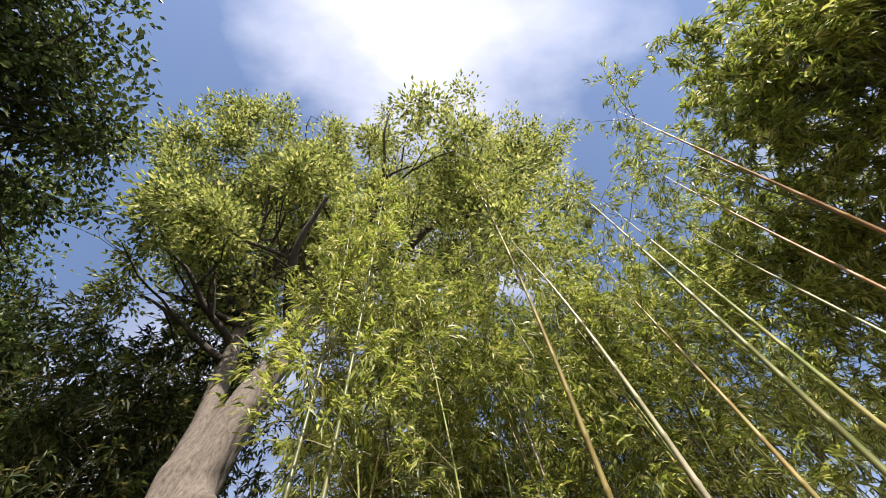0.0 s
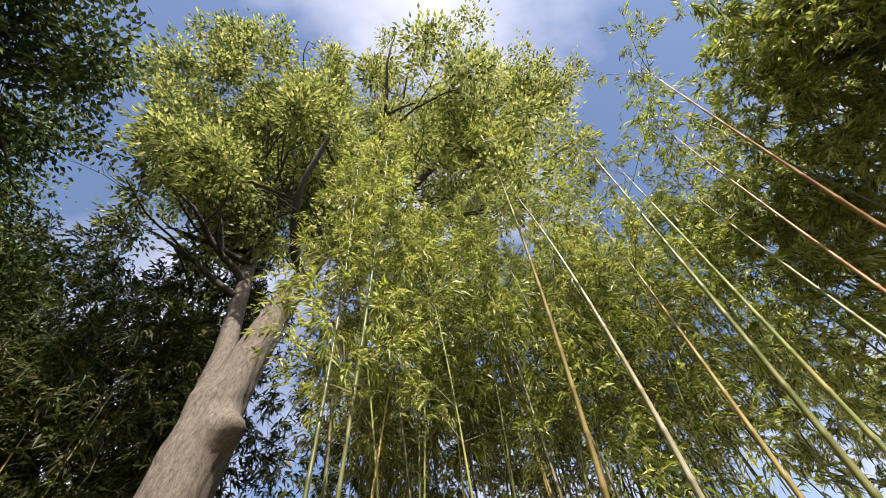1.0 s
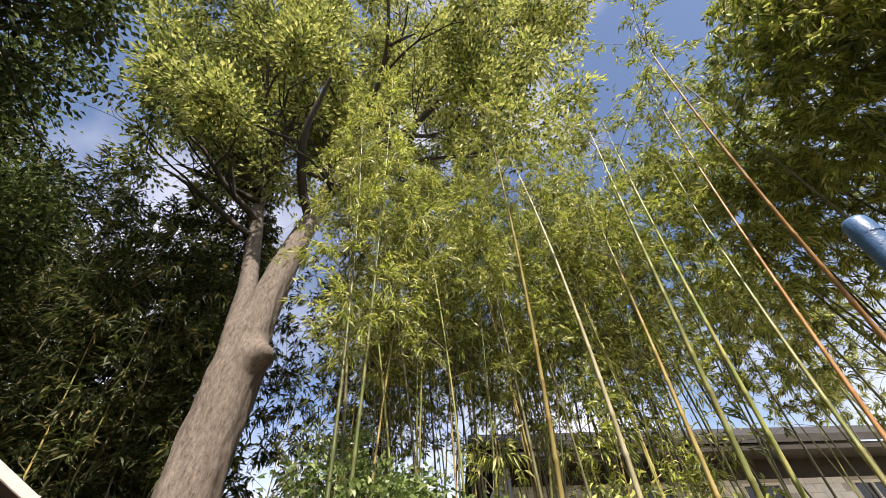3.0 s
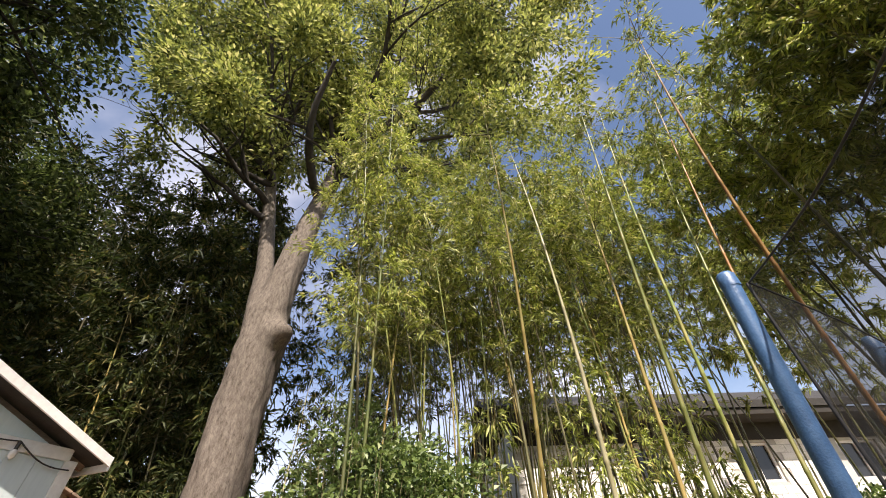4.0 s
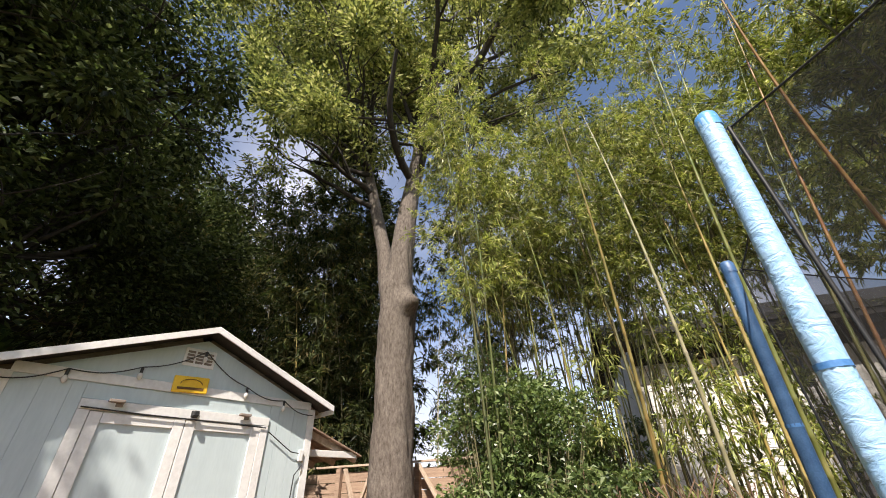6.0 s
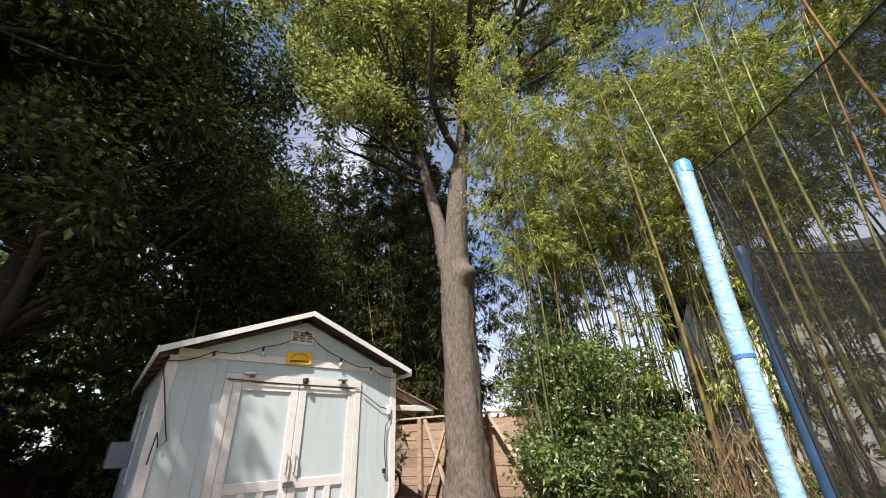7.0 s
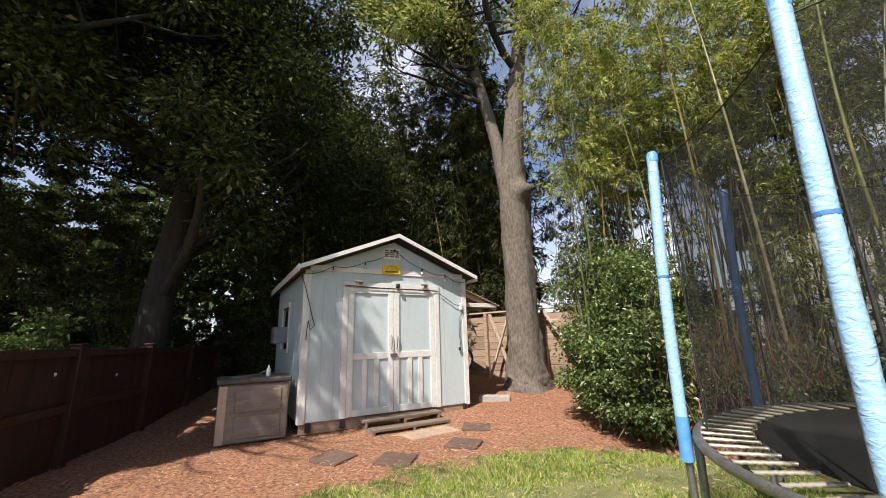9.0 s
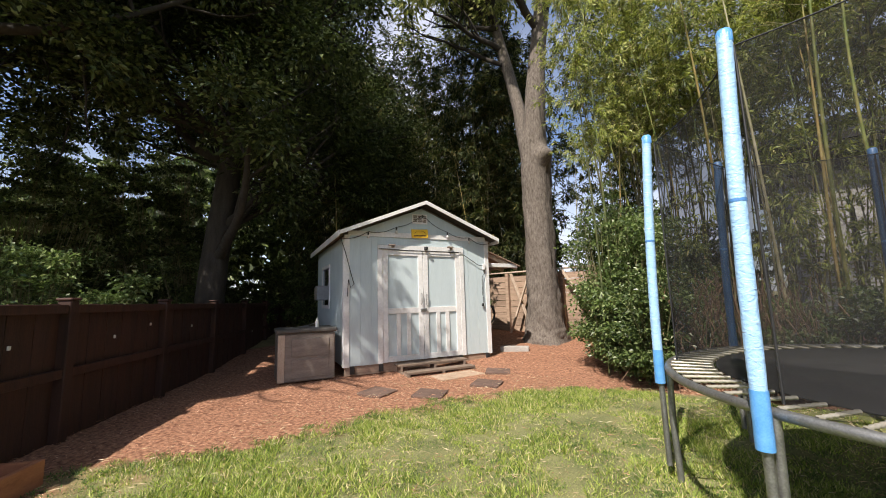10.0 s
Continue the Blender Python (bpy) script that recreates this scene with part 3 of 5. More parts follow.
def gable(bm, y0, y1, gap=None):
    """A gable wall with an opening down to its foot."""
    if gap:
        u0, u1, zt = gap
        outline = [(-HW, ZB), (u0, ZB), (u0, zt), (u1, zt), (u1, ZB), (HW, ZB), (HW, ZE), (0, ZA), (-HW, ZE)]
    else:
        outline = [(-HW, ZB), (HW, ZB), (HW, ZE), (0, ZA), (-HW, ZE)]
    f = bm.faces.new([bm.verts.new((u, y0, z)) for u, z in outline])
    made = bmesh.ops.extrude_face_region(bm, geom=[f])["geom"]
    for v in made:
        if isinstance(v, bmesh.types.BMVert):
            v.co.y = y1
    return bm


part("front_wall", gable(bmesh.new(), 0, 0.05, (-0.82, 0.82, 2.26)), M_SIDING, shed)
part("back_wall", gable(bmesh.new(), DEEP - 0.05, DEEP), M_SIDING, shed)
# panels of grooved siding on the front
for u0, u1 in ((-1.433, -1.2335), (-1.2305, -1.0285), (-1.0255, -0.921), (0.915, 1.0315), (1.0345, 1.2365), (1.2395, 1.433)):
    part("siding_panel", one_box(u0, u1, -0.008, -0.001, ZB + 0.01, 2.50, 0.001), M_SIDING, shed)
part("siding_panel", one_box(-0.92, 0.91, -0.008, -0.001, 2.36, 2.50, 0.003), M_SIDING, shed)
bm = bmesh.new()
f = bm.faces.new([bm.verts.new(c) for c in ((-1.24, -0.001, 2.60), (1.24, -0.001, 2.60), (0, -0.001, 3.08))])
made = bmesh.ops.extrude_face_region(bm, geom=[f])["geom"]
for v in made:
    if isinstance(v, bmesh.types.BMVert):
        v.co.y = -0.009
part("gable_panel", bm, M_SIDING, shed)
# left wall with a window opening, right wall plain
bm = bmesh.new()
for a in ((0.05, 1.5, ZB, ZE), (2.3, DEEP - 0.05, ZB, ZE), (1.5, 2.3, ZB, 1.25), (1.5, 2.3, 2.05, ZE)):
    box(bm, -HW, -HW + 0.05, a[0], a[1], a[2], a[3])
part("side_wall", bm, M_SIDING, shed)
part("side_wall", one_box(HW - 0.05, HW, 0.05, DEEP - 0.05, ZB, ZE), M_SIDING, shed)
side_window = part("window", one_box(-HW + 0.01, -HW + 0.02, 1.5, 2.3, 1.25, 2.05), M_GLASS, shed, "dark glass")
bm = bmesh.new()
for a in ((1.43, 1.5, 1.18, 2.12), (2.3, 2.37, 1.18, 2.12), (1.5, 2.3, 1.18, 1.25), (1.5, 2.3, 2.05, 2.12), (1.5, 2.3, 1.63, 1.67)):
    box(bm, -HW - 0.02, -HW - 0.001, *a)
part("frame", bm, M_WHITE, side_window)
part("floor_frame", one_box(-HW + 0.02, HW - 0.02, 0.06, DEEP - 0.06, ZB + 0.001, ZB + 0.10), M_DARKWOOD, shed)
part("skirt", one_box(-HW + 0.01, HW - 0.01, 0.012, 0.05, ZB - 0.16, ZB - 0.002, 0.004), M_BACKFENCE, shed, "orange-brown skid timber")
for u in (-1.38, -0.62, 0.55, 1.38):
    part("foundation_block", one_box(u - 0.1, u + 0.1, 0.06, 0.4, -0.06, ZB - 0.17, 0.006), M_BLOCK, shed)
for u in (-1.38, -0.86, 0.80, 1.42):
    part("bracket", one_box(u - 0.04, u + 0.04, -0.03, 0.01, ZB - 0.13, ZB + 0.005, 0.008), M_BLACK, shed, "black anchor bracket")
# corner boards and frieze
for u0, u1 in ((-HW - 0.012, -1.435), (1.435, HW + 0.012)):
    part("corner_board", one_box(u0, u1, -0.022, -0.001, ZB - 0.01, 2.515, 0.003), M_WHITE, shed)
for u0, u1 in ((-HW - 0.022, -HW - 0.001), (HW + 0.001, HW + 0.022)):
    part("corner_board", one_box(u0, u1, -0.001, 0.09, ZB - 0.01, 2.46, 0.003), M_WHITE, shed)
part("frieze_board", one_box(-1.46, 1.46, -0.024, -0.009, 2.505, 2.60, 0.003), M_WHITE, shed)
# roof: two decks, rake boards, eave boards
OV = 0.24
for s in (-1, 1):
    bm = bmesh.new()
    ends = [(0, ZA + 0.065), (s * (HW + 0.14), ZA + 0.065 - slope * (HW + 0.14))]
    vs = [bm.verts.new((u, y, z)) for y in (-OV, DEEP + OV) for u, z in ends]
    vt = [bm.verts.new(v.co + Vector((0, 0, 0.045))) for v in vs]
    for q in (vs, vt):
        bm.faces.new((q[0], q[1], q[3], q[2]))
    for a, b in ((0, 1), (1, 3), (3, 2), (2, 0)):
        bm.faces.new((vs[a], vs[b], vt[b], vt[a]))
    deck = part("roof_deck", bm, M_ROOF, shed, "grey shingled roof slope")
    bm = bmesh.new()
    for y in (-OV - 0.022, -OV - 0.001):
        for (u, z), d in zip(ends, (0, 0)):
            bm.verts.new((u, y, z + 0.040)), bm.verts.new((u, y, z - 0.030))
    v = list(bm.verts)
    for q in ((0, 1, 3, 2), (4, 5, 7, 6), (0, 2, 6, 4), (1, 3, 7, 5), (0, 1, 5, 4), (2, 3, 7, 6)):
        bm.faces.new([v[k] for k in q])
    part("rake_board", bm, M_WHITE, shed)
    part("eave_board", one_box(*sorted((s * (HW + 0.141), s * (HW + 0.16))), -OV, DEEP + OV, ends[1][1] - 0.06, ends[1][1] + 0.05, 0.003), M_WHITE, shed)
    for k in range(7):
        y = 0.09 + k * 0.48
        part("rafter", beam(bmesh.new(), (s * 0.05, y, ZA + 0.03), (s * (HW + 0.12), y, ZA + 0.03 - slope * (HW + 0.07)), 0.045, 0.06, 0), M_DARKWOOD, shed)
# gable vent with three louvres
vent = part("vent", one_box(-0.21, 0.12, -0.020, -0.0095, 2.80, 3.00, 0.003), M_WHITE, shed, "white louvred gable vent")
for k in range(3):
    for q in range(4):
        part("slat", one_box(-0.185 + k * 0.098, -0.105 + k * 0.098, -0.026, -0.0205, 2.835 + q * 0.036, 2.860 + q * 0.036, 0.002), M_RESIN, vent)
# door casing and two doors
for u0, u1 in ((-0.918, -0.822), (0.822, 0.912)):
    part("casing", one_box(u0, u1, -0.030, -0.009, ZB + 0.005, 2.262, 0.003), M_WHITE, shed)
part("casing", one_box(-0.918, 0.912, -0.032, -0.009, 2.264, 2.355, 0.003), M_WHITE, shed)


def shed_door(u0, u1, handle_u):
    d = part("door", one_box(u0, u1, 0.0, 0.035, ZB + 0.012, 2.255, 0.002), M_SIDING, shed, "pale blue-green door leaf with white rails")
    for x0, x1, z0, z1 in ((u0, u0 + 0.10, ZB + 0.012, 2.255), (u1 - 0.10, u1, ZB + 0.012, 2.255)):
        part("stile", one_box(x0, x1, -0.022, -0.001, z0, z1, 0.003), M_WHITE, d)
    for z0, z1 in ((ZB + 0.012, ZB + 0.115), (1.06, 1.165), (2.16, 2.255)):
        part("rail", one_box(u0 + 0.102, u1 - 0.102, -0.021, -0.001, z0, z1, 0.003), M_WHITE, d)
    inner = u1 - u0 - 0.2
    for k in (1, 2):
        c = u0 + 0.1 + inner * k / 3
        part("batten", one_box(c - 0.04, c + 0.04, -0.019, -0.001, ZB + 0.117, 1.058, 0.003), M_WHITE, d)
    tube("handle", [(handle_u, -0.022, 1.22), (handle_u, -0.06, 1.24), (handle_u, -0.06, 1.42), (handle_u, -0.022, 1.44)], 0.008, M_STEEL, d, 6, "steel pull handle")
    return d


shed_door(-0.818, -0.004, -0.05)
shed_door(0.004, 0.818, 0.05)
part("hasp", one_box(-0.07, 0.06, -0.05, -0.0225, 1.08, 1.14, 0.006), M_STEEL, shed, "steel hasp and padlock")

# things on the shed
sign = thing("sign", SHED @ pose(-0.06, -0.045, 2.515, 0, -3, 0), "small yellow sign with a dark brown arch and bars", "sign")
part("plate", one_box(-0.175, 0.175, -0.012, 0.012, 0, 0.17, 0.006), M_YELLOW, sign)
bm = bmesh.new()
for k in range(8):
    a0, a1 = math.pi * k / 8, math.pi * (k + 1) / 8
    beam(bm, (0.11 * math.cos(a0), -0.0145, 0.085 + 0.055 * math.sin(a0)), (0.11 * math.cos(a1), -0.0145, 0.085 + 0.055 * math.sin(a1)), 0.02, 0.004, 0)
part("emblem", bm, M_INK, sign)
part("text_bar", one_box(-0.13, 0.13, -0.0165, -0.0125, 0.03, 0.055), M_INK, sign)

flood = thing("wall_light", SHED @ pose(0.06, -0.033, 2.31), "small black wall light above the double doors", "light")
part("base", one_box(-0.035, 0.035, -0.02, 0.0, -0.035, 0.035, 0.008), M_BLACK, flood)
part("head", one_box(-0.03, 0.03, -0.075, -0.021, -0.03, 0.03, 0.012), M_BLACK, flood)
for u in (-0.62, 0.62):
    spot = thing("door_light", SHED @ pose(u, -0.034, 2.335), "pale plastic lamp fixed over the door casing", "light", "lamps over the doors")
    part("base", one_box(-0.03, 0.03, -0.02, 0, -0.03, 0.03, 0.006), M_RESIN, spot)
    part("arm", one_box(-0.10, 0.03, -0.075, -0.021, 0.0, 0.028, 0.006), M_RESIN, spot)

# string of bulbs along the gable
lights = thing("string_lights", SHED, "black cable of outdoor bulbs along the shed gable", "string lights")
hang = [(-1.60, 2.44), (-1.10, 2.585), (-0.55, 2.70), (0.0, 2.98), (0.55, 2.66), (1.05, 2.57), (1.48, 2.44)]
pts = []
for (u0, z0), (u1, z1) in zip(hang[:-1], hang[1:]):
    for k in range(8):
        f = k / 8
        pts.append((u0 + (u1 - u0) * f, -0.05, z0 + (z1 - z0) * f - 0.05 * math.sin(math.pi * f)))
pts.append((1.48, -0.05, 2.44))
tube("cable", pts, 0.006, M_BLACK, lights, 5)
for u, z in hang[1:-1]:
    sock = tube("socket", [(u, -0.05, z - 0.005), (u, -0.05, z - 0.06)], 0.014, M_BLACK, lights, 8)
    tube("bulb", [(u, -0.05, z - 0.06), (u, -0.05, z - 0.08), (u, -0.05, z - 0.11), (u, -0.05, z - 0.13)], [0.012, 0.026, 0.024, 0.004], M_BULB, sock, 8)
for name, route in (("cable", [(-1.6, 2.44), (-1.52, 2.2), (-1.40, 1.75), (-1.36, 1.62), (-1.42, 1.55), (-1.46, 1.7), (-1.48, 1.4)]),
                    ("cable", [(0.92, 2.2), (1.05, 2.12), (1.25, 2.0), (1.40, 1.98), (1.42, 1.85), (1.34, 1.75), (1.33, 1.45), (1.36, 1.20)]),
                    ("cable", [(-0.9, 2.28), (-0.4, 2.262), (0.1, 2.255), (0.88, 2.24)])):
    tube(name, [(u, -0.045, z) for u, z in route], 0.007, M_BLACK, lights, 5)
part("plug", one_box(1.31, 1.36, -0.06, -0.03, 1.14, 1.20, 0.006), M_BLACK, lights)
part("timer", one_box(1.36, 1.42, -0.06, -0.024, 1.9, 2.03, 0.008), M_WHITE, lights)

# window air conditioner on the shaded side
ac = thing("air_conditioner", SHED @ pose(-HW - 0.021, 1.62, 1.36), "grey-white window air conditioner on the shed side", "air conditioner")
part("case", one_box(-0.24, 0, -0.18, 0.18, 0, 0.30, 0.012), M_SIDINGFAR, ac)
for k in range(8):
    part("louvre", one_box(-0.252, -0.241, -0.15, 0.15, 0.025 + k * 0.032, 0.043 + k * 0.032, 0.002), M_RESIN, ac)

# storage box beside the shed
deck_box = thing("storage_box", SHED @ pose(-2.13, 0.02, 0.02), "weathered beige resin storage box with a dark lid", "storage box")
part("body", one_box(-0.46, 0.46, 0, 0.72, 0, 0.78, 0.02), M_RESIN, deck_box)
part("lid", one_box(-0.49, 0.49, -0.03, 0.75, 0.785, 0.86, 0.02), M_RESIN_DARK, deck_box)
for u0, u1, z0, z1 in ((-0.25, 0.36, 0.40, 0.70), (-0.25, 0.36, 0.06, 0.36)):
    part("panel", one_box(u0, u1, -0.014, -0.001, z0, z1, 0.008), M_RESIN, deck_box)
part("corner_post", one_box(-0.455, -0.35, -0.016, -0.001, 0.01, 0.77, 0.005), M_BRACE, deck_box)
bottle = thing("bottle", SHED @ pose(-1.95, 0.2, 0.882), "small clear bottle on the storage box", "bottle")
tube("body", [(0, 0, 0), (0, 0, 0.10), (0, 0, 0.13), (0, 0, 0.16)], [0.03, 0.03, 0.012, 0.012], M_BULB, bottle)
tool = thing("grill_tool", SHED @ pose(-2.2, 0.15, 0.90, 0, 0, 20), "metal hand tool lying on the storage box", "tool")
tube("shaft", [(-0.2, 0, 0), (0.1, 0, 0.02), (0.25, 0, 0.06)], 0.008, M_STEEL, tool, 6)
part("blade", one_box(-0.3, -0.19, -0.035, 0.035, -0.004, 0.004, 0.002), M_STEEL, tool)

# wooden step and slab before the doors
step = thing("door_step", SHED @ pose(0.08, -0.02, 0), "weathered two-tread timber step before the shed doors", "step")
part("tread", one_box(-0.70, 0.70, -0.26, -0.04, 0.125, 0.165, 0.005), M_DARKWOOD, step)
part("tread", one_box(-0.66, 0.66, -0.62, -0.40, 0.045, 0.085, 0.005), M_DARKWOOD, step)
for u in (-0.66, 0.0, 0.62):
    part("bearer", one_box(u, u + 0.04, -0.62, -0.04, -0.04, 0.044, 0.003), M_DARKWOOD, step)
    part("riser", one_box(u, u + 0.04, -0.26, -0.04, 0.045, 0.124, 0.003), M_DARKWOOD, step)
slab = part("stepping_slab", one_box(-0.42, 0.42, -0.22, 0.22, -0.03, 0.025, 0.008), M_SLAB)
slab.matrix_basis = SHED @ pose(0.2, -0.95, 0, 0, 0, 6)
tagged(slab, "flat sandy concrete slab before the step", "slab")
for x, y, a in ((-3.06, -1.12, 10), (-2.36, -0.78, 25), (-2.40, 1.05, 30), (-2.06, 0.18, 18)):
    paver = part("paver", one_box(-0.21, 0.21, -0.21, 0.21, -0.03, 0.03, 0.008), M_PAVER)
    paver.matrix_basis = pose(x, y, float(gz(x, y)), 1, 2, a)
    tagged(paver, "square dark brown paver sunk in the mulch", "paver", "pavers before the shed")

# lean-to roof behind the shed
lean_to = thing("lean_to", SHED @ pose(HW, 0.62, 0), "small open timber lean-to roof against the shed side", "lean-to")
for y in (1.75,):
    part("post", one_box(1.08, 1.16, y - 0.04, y + 0.04, 0.05, 2.03, 0.005), M_BACKFENCE, lean_to)
for y in (0.03, 0.6, 1.2, 1.8):
    part("rafter", beam(bmesh.new(), (0.10, y, 2.43), (1.26, y, 2.00), 0.045, 0.09), M_BRACE, lean_to)
part("beam", one_box(0.30, 1.22, -0.045, -0.005, 2.02, 2.11, 0.005), M_WHITE, lean_to, "white painted cross beam")
for k in range(8):
    f0, f1 = k / 8, (k + 1) / 8 - 0.006
    bm = beam(bmesh.new(), (0.08 + 1.22 * f0, 0.9, 2.50 - 0.452 * f0), (0.08 + 1.22 * f1, 0.9, 2.50 - 0.452 * f1), 1.95, 0.022, 0.003)
    part("roof_board", bm, M_BACKFENCE, lean_to)
wheel = thing("garden_hose", SHED @ pose(HW + 0.17, 0.42, 0.95, 90, 0, 0), "coiled black garden hose hung beside the shed", "hose")
ring = [(0.22 * math.cos(a * 0.35), 0.22 * math.sin(a * 0.35), 0.012 * (a // 18)) for a in range(72)]
tube("coil", ring, 0.016, M_BLACK, wheel, 6)
kerb = part("concrete_block", one_box(-0.31, 0.31, -0.10, 0.10, -0.04, 0.10, 0.01), M_BLOCK)
kerb.matrix_basis = pose(-3.06, 2.84, float(gz(-3.06, 2.84)), 0, 0, 24)
tagged(kerb, "pale grey concrete block lying beside the shed", "block")

# ---- trampoline ----
TC, TR = (2.32, -1.54), 1.57
tramp = thing("trampoline", pose(TC[0], TC[1], 0, 0, 0, 5), "round trampoline with pale blue padded poles and net", "trampoline")


def on(a, r, z):
    return (r * math.cos(a), r * math.sin(a), z)


def pole_r(f):
    """A pole's distance from the middle, from its foot (0) to its tip (1): it leans in a little."""
    return 1.64 - 0.07 * f + 0.015 * math.sin(math.pi * f)


circle = [2 * math.pi * k / 64 for k in range(65)]
RZ = 0.79
tube("frame_ring", [on(a, 1.575, RZ) for a in circle], 0.024, M_STEEL, tramp, 8, "grey steel ring")
bm = bmesh.new()
rim = [bm.verts.new(on(a, 1.30, RZ + 0.02)) for a in circle[:-1]]
mid_ring = [bm.verts.new(on(a, 0.6, RZ + 0.008)) for a in circle[:-1]]
for k in range(64):
    bm.faces.new((rim[k], rim[(k + 1) % 64], mid_ring[(k + 1) % 64], mid_ring[k]))
bm.faces.new(mid_ring)
made = bmesh.ops.extrude_face_region(bm, geom=bm.faces[:])["geom"]
for v in made:
    if isinstance(v, bmesh.types.BMVert):
        v.co.z -= 0.008
mat_part = part("jumping_mat", bm, M_MAT, tramp, "black woven mat", True)
coil = np.linspace(0, 1, 15)
spring_mesh = tube("spring", [(1.315 + 0.245 * f, 0.004 * (-1) ** k, RZ + 0.015) for k, f in enumerate(coil)], 0.010, M_SPRING, tramp, 5)
for k in range(1, 72):
    s = new("spring", spring_mesh.data)
    s.parent = tramp
    s.matrix_basis = pose(0, 0, 0, 0, 0, 5 * k)
for k in range(8):
    a = math.pi * 2 * k / 8
    leg = tube("leg", [on(a, 1.575, RZ), on(a, 1.585, 0.40), on(a, 1.57, -0.01)], 0.021, M_STEEL, tramp, 8, "galvanised steel leg")
    tube("clamp", [on(a, 1.632, 0.10), on(a, 1.635, 0.67)], 0.019, M_STEEL, leg, 8)
    pole_pts = [on(a, pole_r(f), 0.66 + 1.81 * f) for f in np.linspace(0, 1, 24)]
    prng = np.random.default_rng(20 + k)
    # poles 1 to 3 take the darkened blue, which stands for shade and net
    pole = tube("pole", pole_pts, [0.0325 + 0.0008 * prng.normal() for _ in pole_pts], M_BLUE_DIMMED if k in (1, 2, 3) else M_BLUE, tramp, 14, "deep navy padded pole sleeve" if k in (1, 2, 3) else "pale blue padded pole sleeve")
    tube("cap", [on(a, 1.57, 2.43), on(a, 1.57, 2.485), on(a, 1.57, 2.497), on(a, 1.57, 2.50)], [0.0338, 0.0335, 0.026, 0.004], M_BLUE_DIMMED if k in (1, 2, 3) else M_BLUE_MID, pole, 12)
    tube("cuff", [on(a, pole_r(f), 0.66 + 1.81 * f) for f in np.linspace(-0.004, 0.125, 6)], [0.034, 0.0346, 0.0338, 0.0345, 0.034, 0.0336], M_BLUE_DIMMED if k in (1, 2, 3) else M_BLUE_MID, pole, 12)
    for z in (1.68,):
        f = (z - 0.66) / 1.81
        tube("strap", [on(a, pole_r(f), z - 0.007), on(a, pole_r(f), z + 0.007)], 0.0348, M_BLUE_DEEP, pole, 10)
    a2 = a + math.pi / 4
    vs, nq = [], 9
    for i in range(nq):
        f = i / (nq - 1)
        p0, p1 = np.array(on(a, 1.515, 0)), np.array(on(a2, 1.515, 0))
        q = p0 + (p1 - p0) * f
        q = q * (1 - 0.02 * math.sin(math.pi * f))
        for z in (RZ + 0.03, 1.3, 1.9, 2.43 - 0.03 * math.sin(math.pi * f)):
            vs.append((q[0], q[1], z))
    fs = [(i * 4 + j, (i + 1) * 4 + j, (i + 1) * 4 + j + 1, i * 4 + j + 1) for i in range(nq - 1) for j in range(3)]
    net = raw("net_panel", vs, fs, M_NET, tramp, "see-through black safety net", True)
    tube("top_hem", [vs[i * 4 + 3] for i in range(nq)], 0.004, M_BLACK, net, 5)
    tube("pole_strip", [on(a, 1.522, z) for z in np.linspace(RZ + 0.03, 2.43, 8)], 0.006, M_BLACK, net, 5)

# ---- bamboo ----
def cane_line(x0, a, c, y0, b, d, top, steps):
    z = np.linspace(0, top, steps)
    return np.stack([x0 + a * z + c * z * z, y0 + b * z + d * z * z, z], 1)


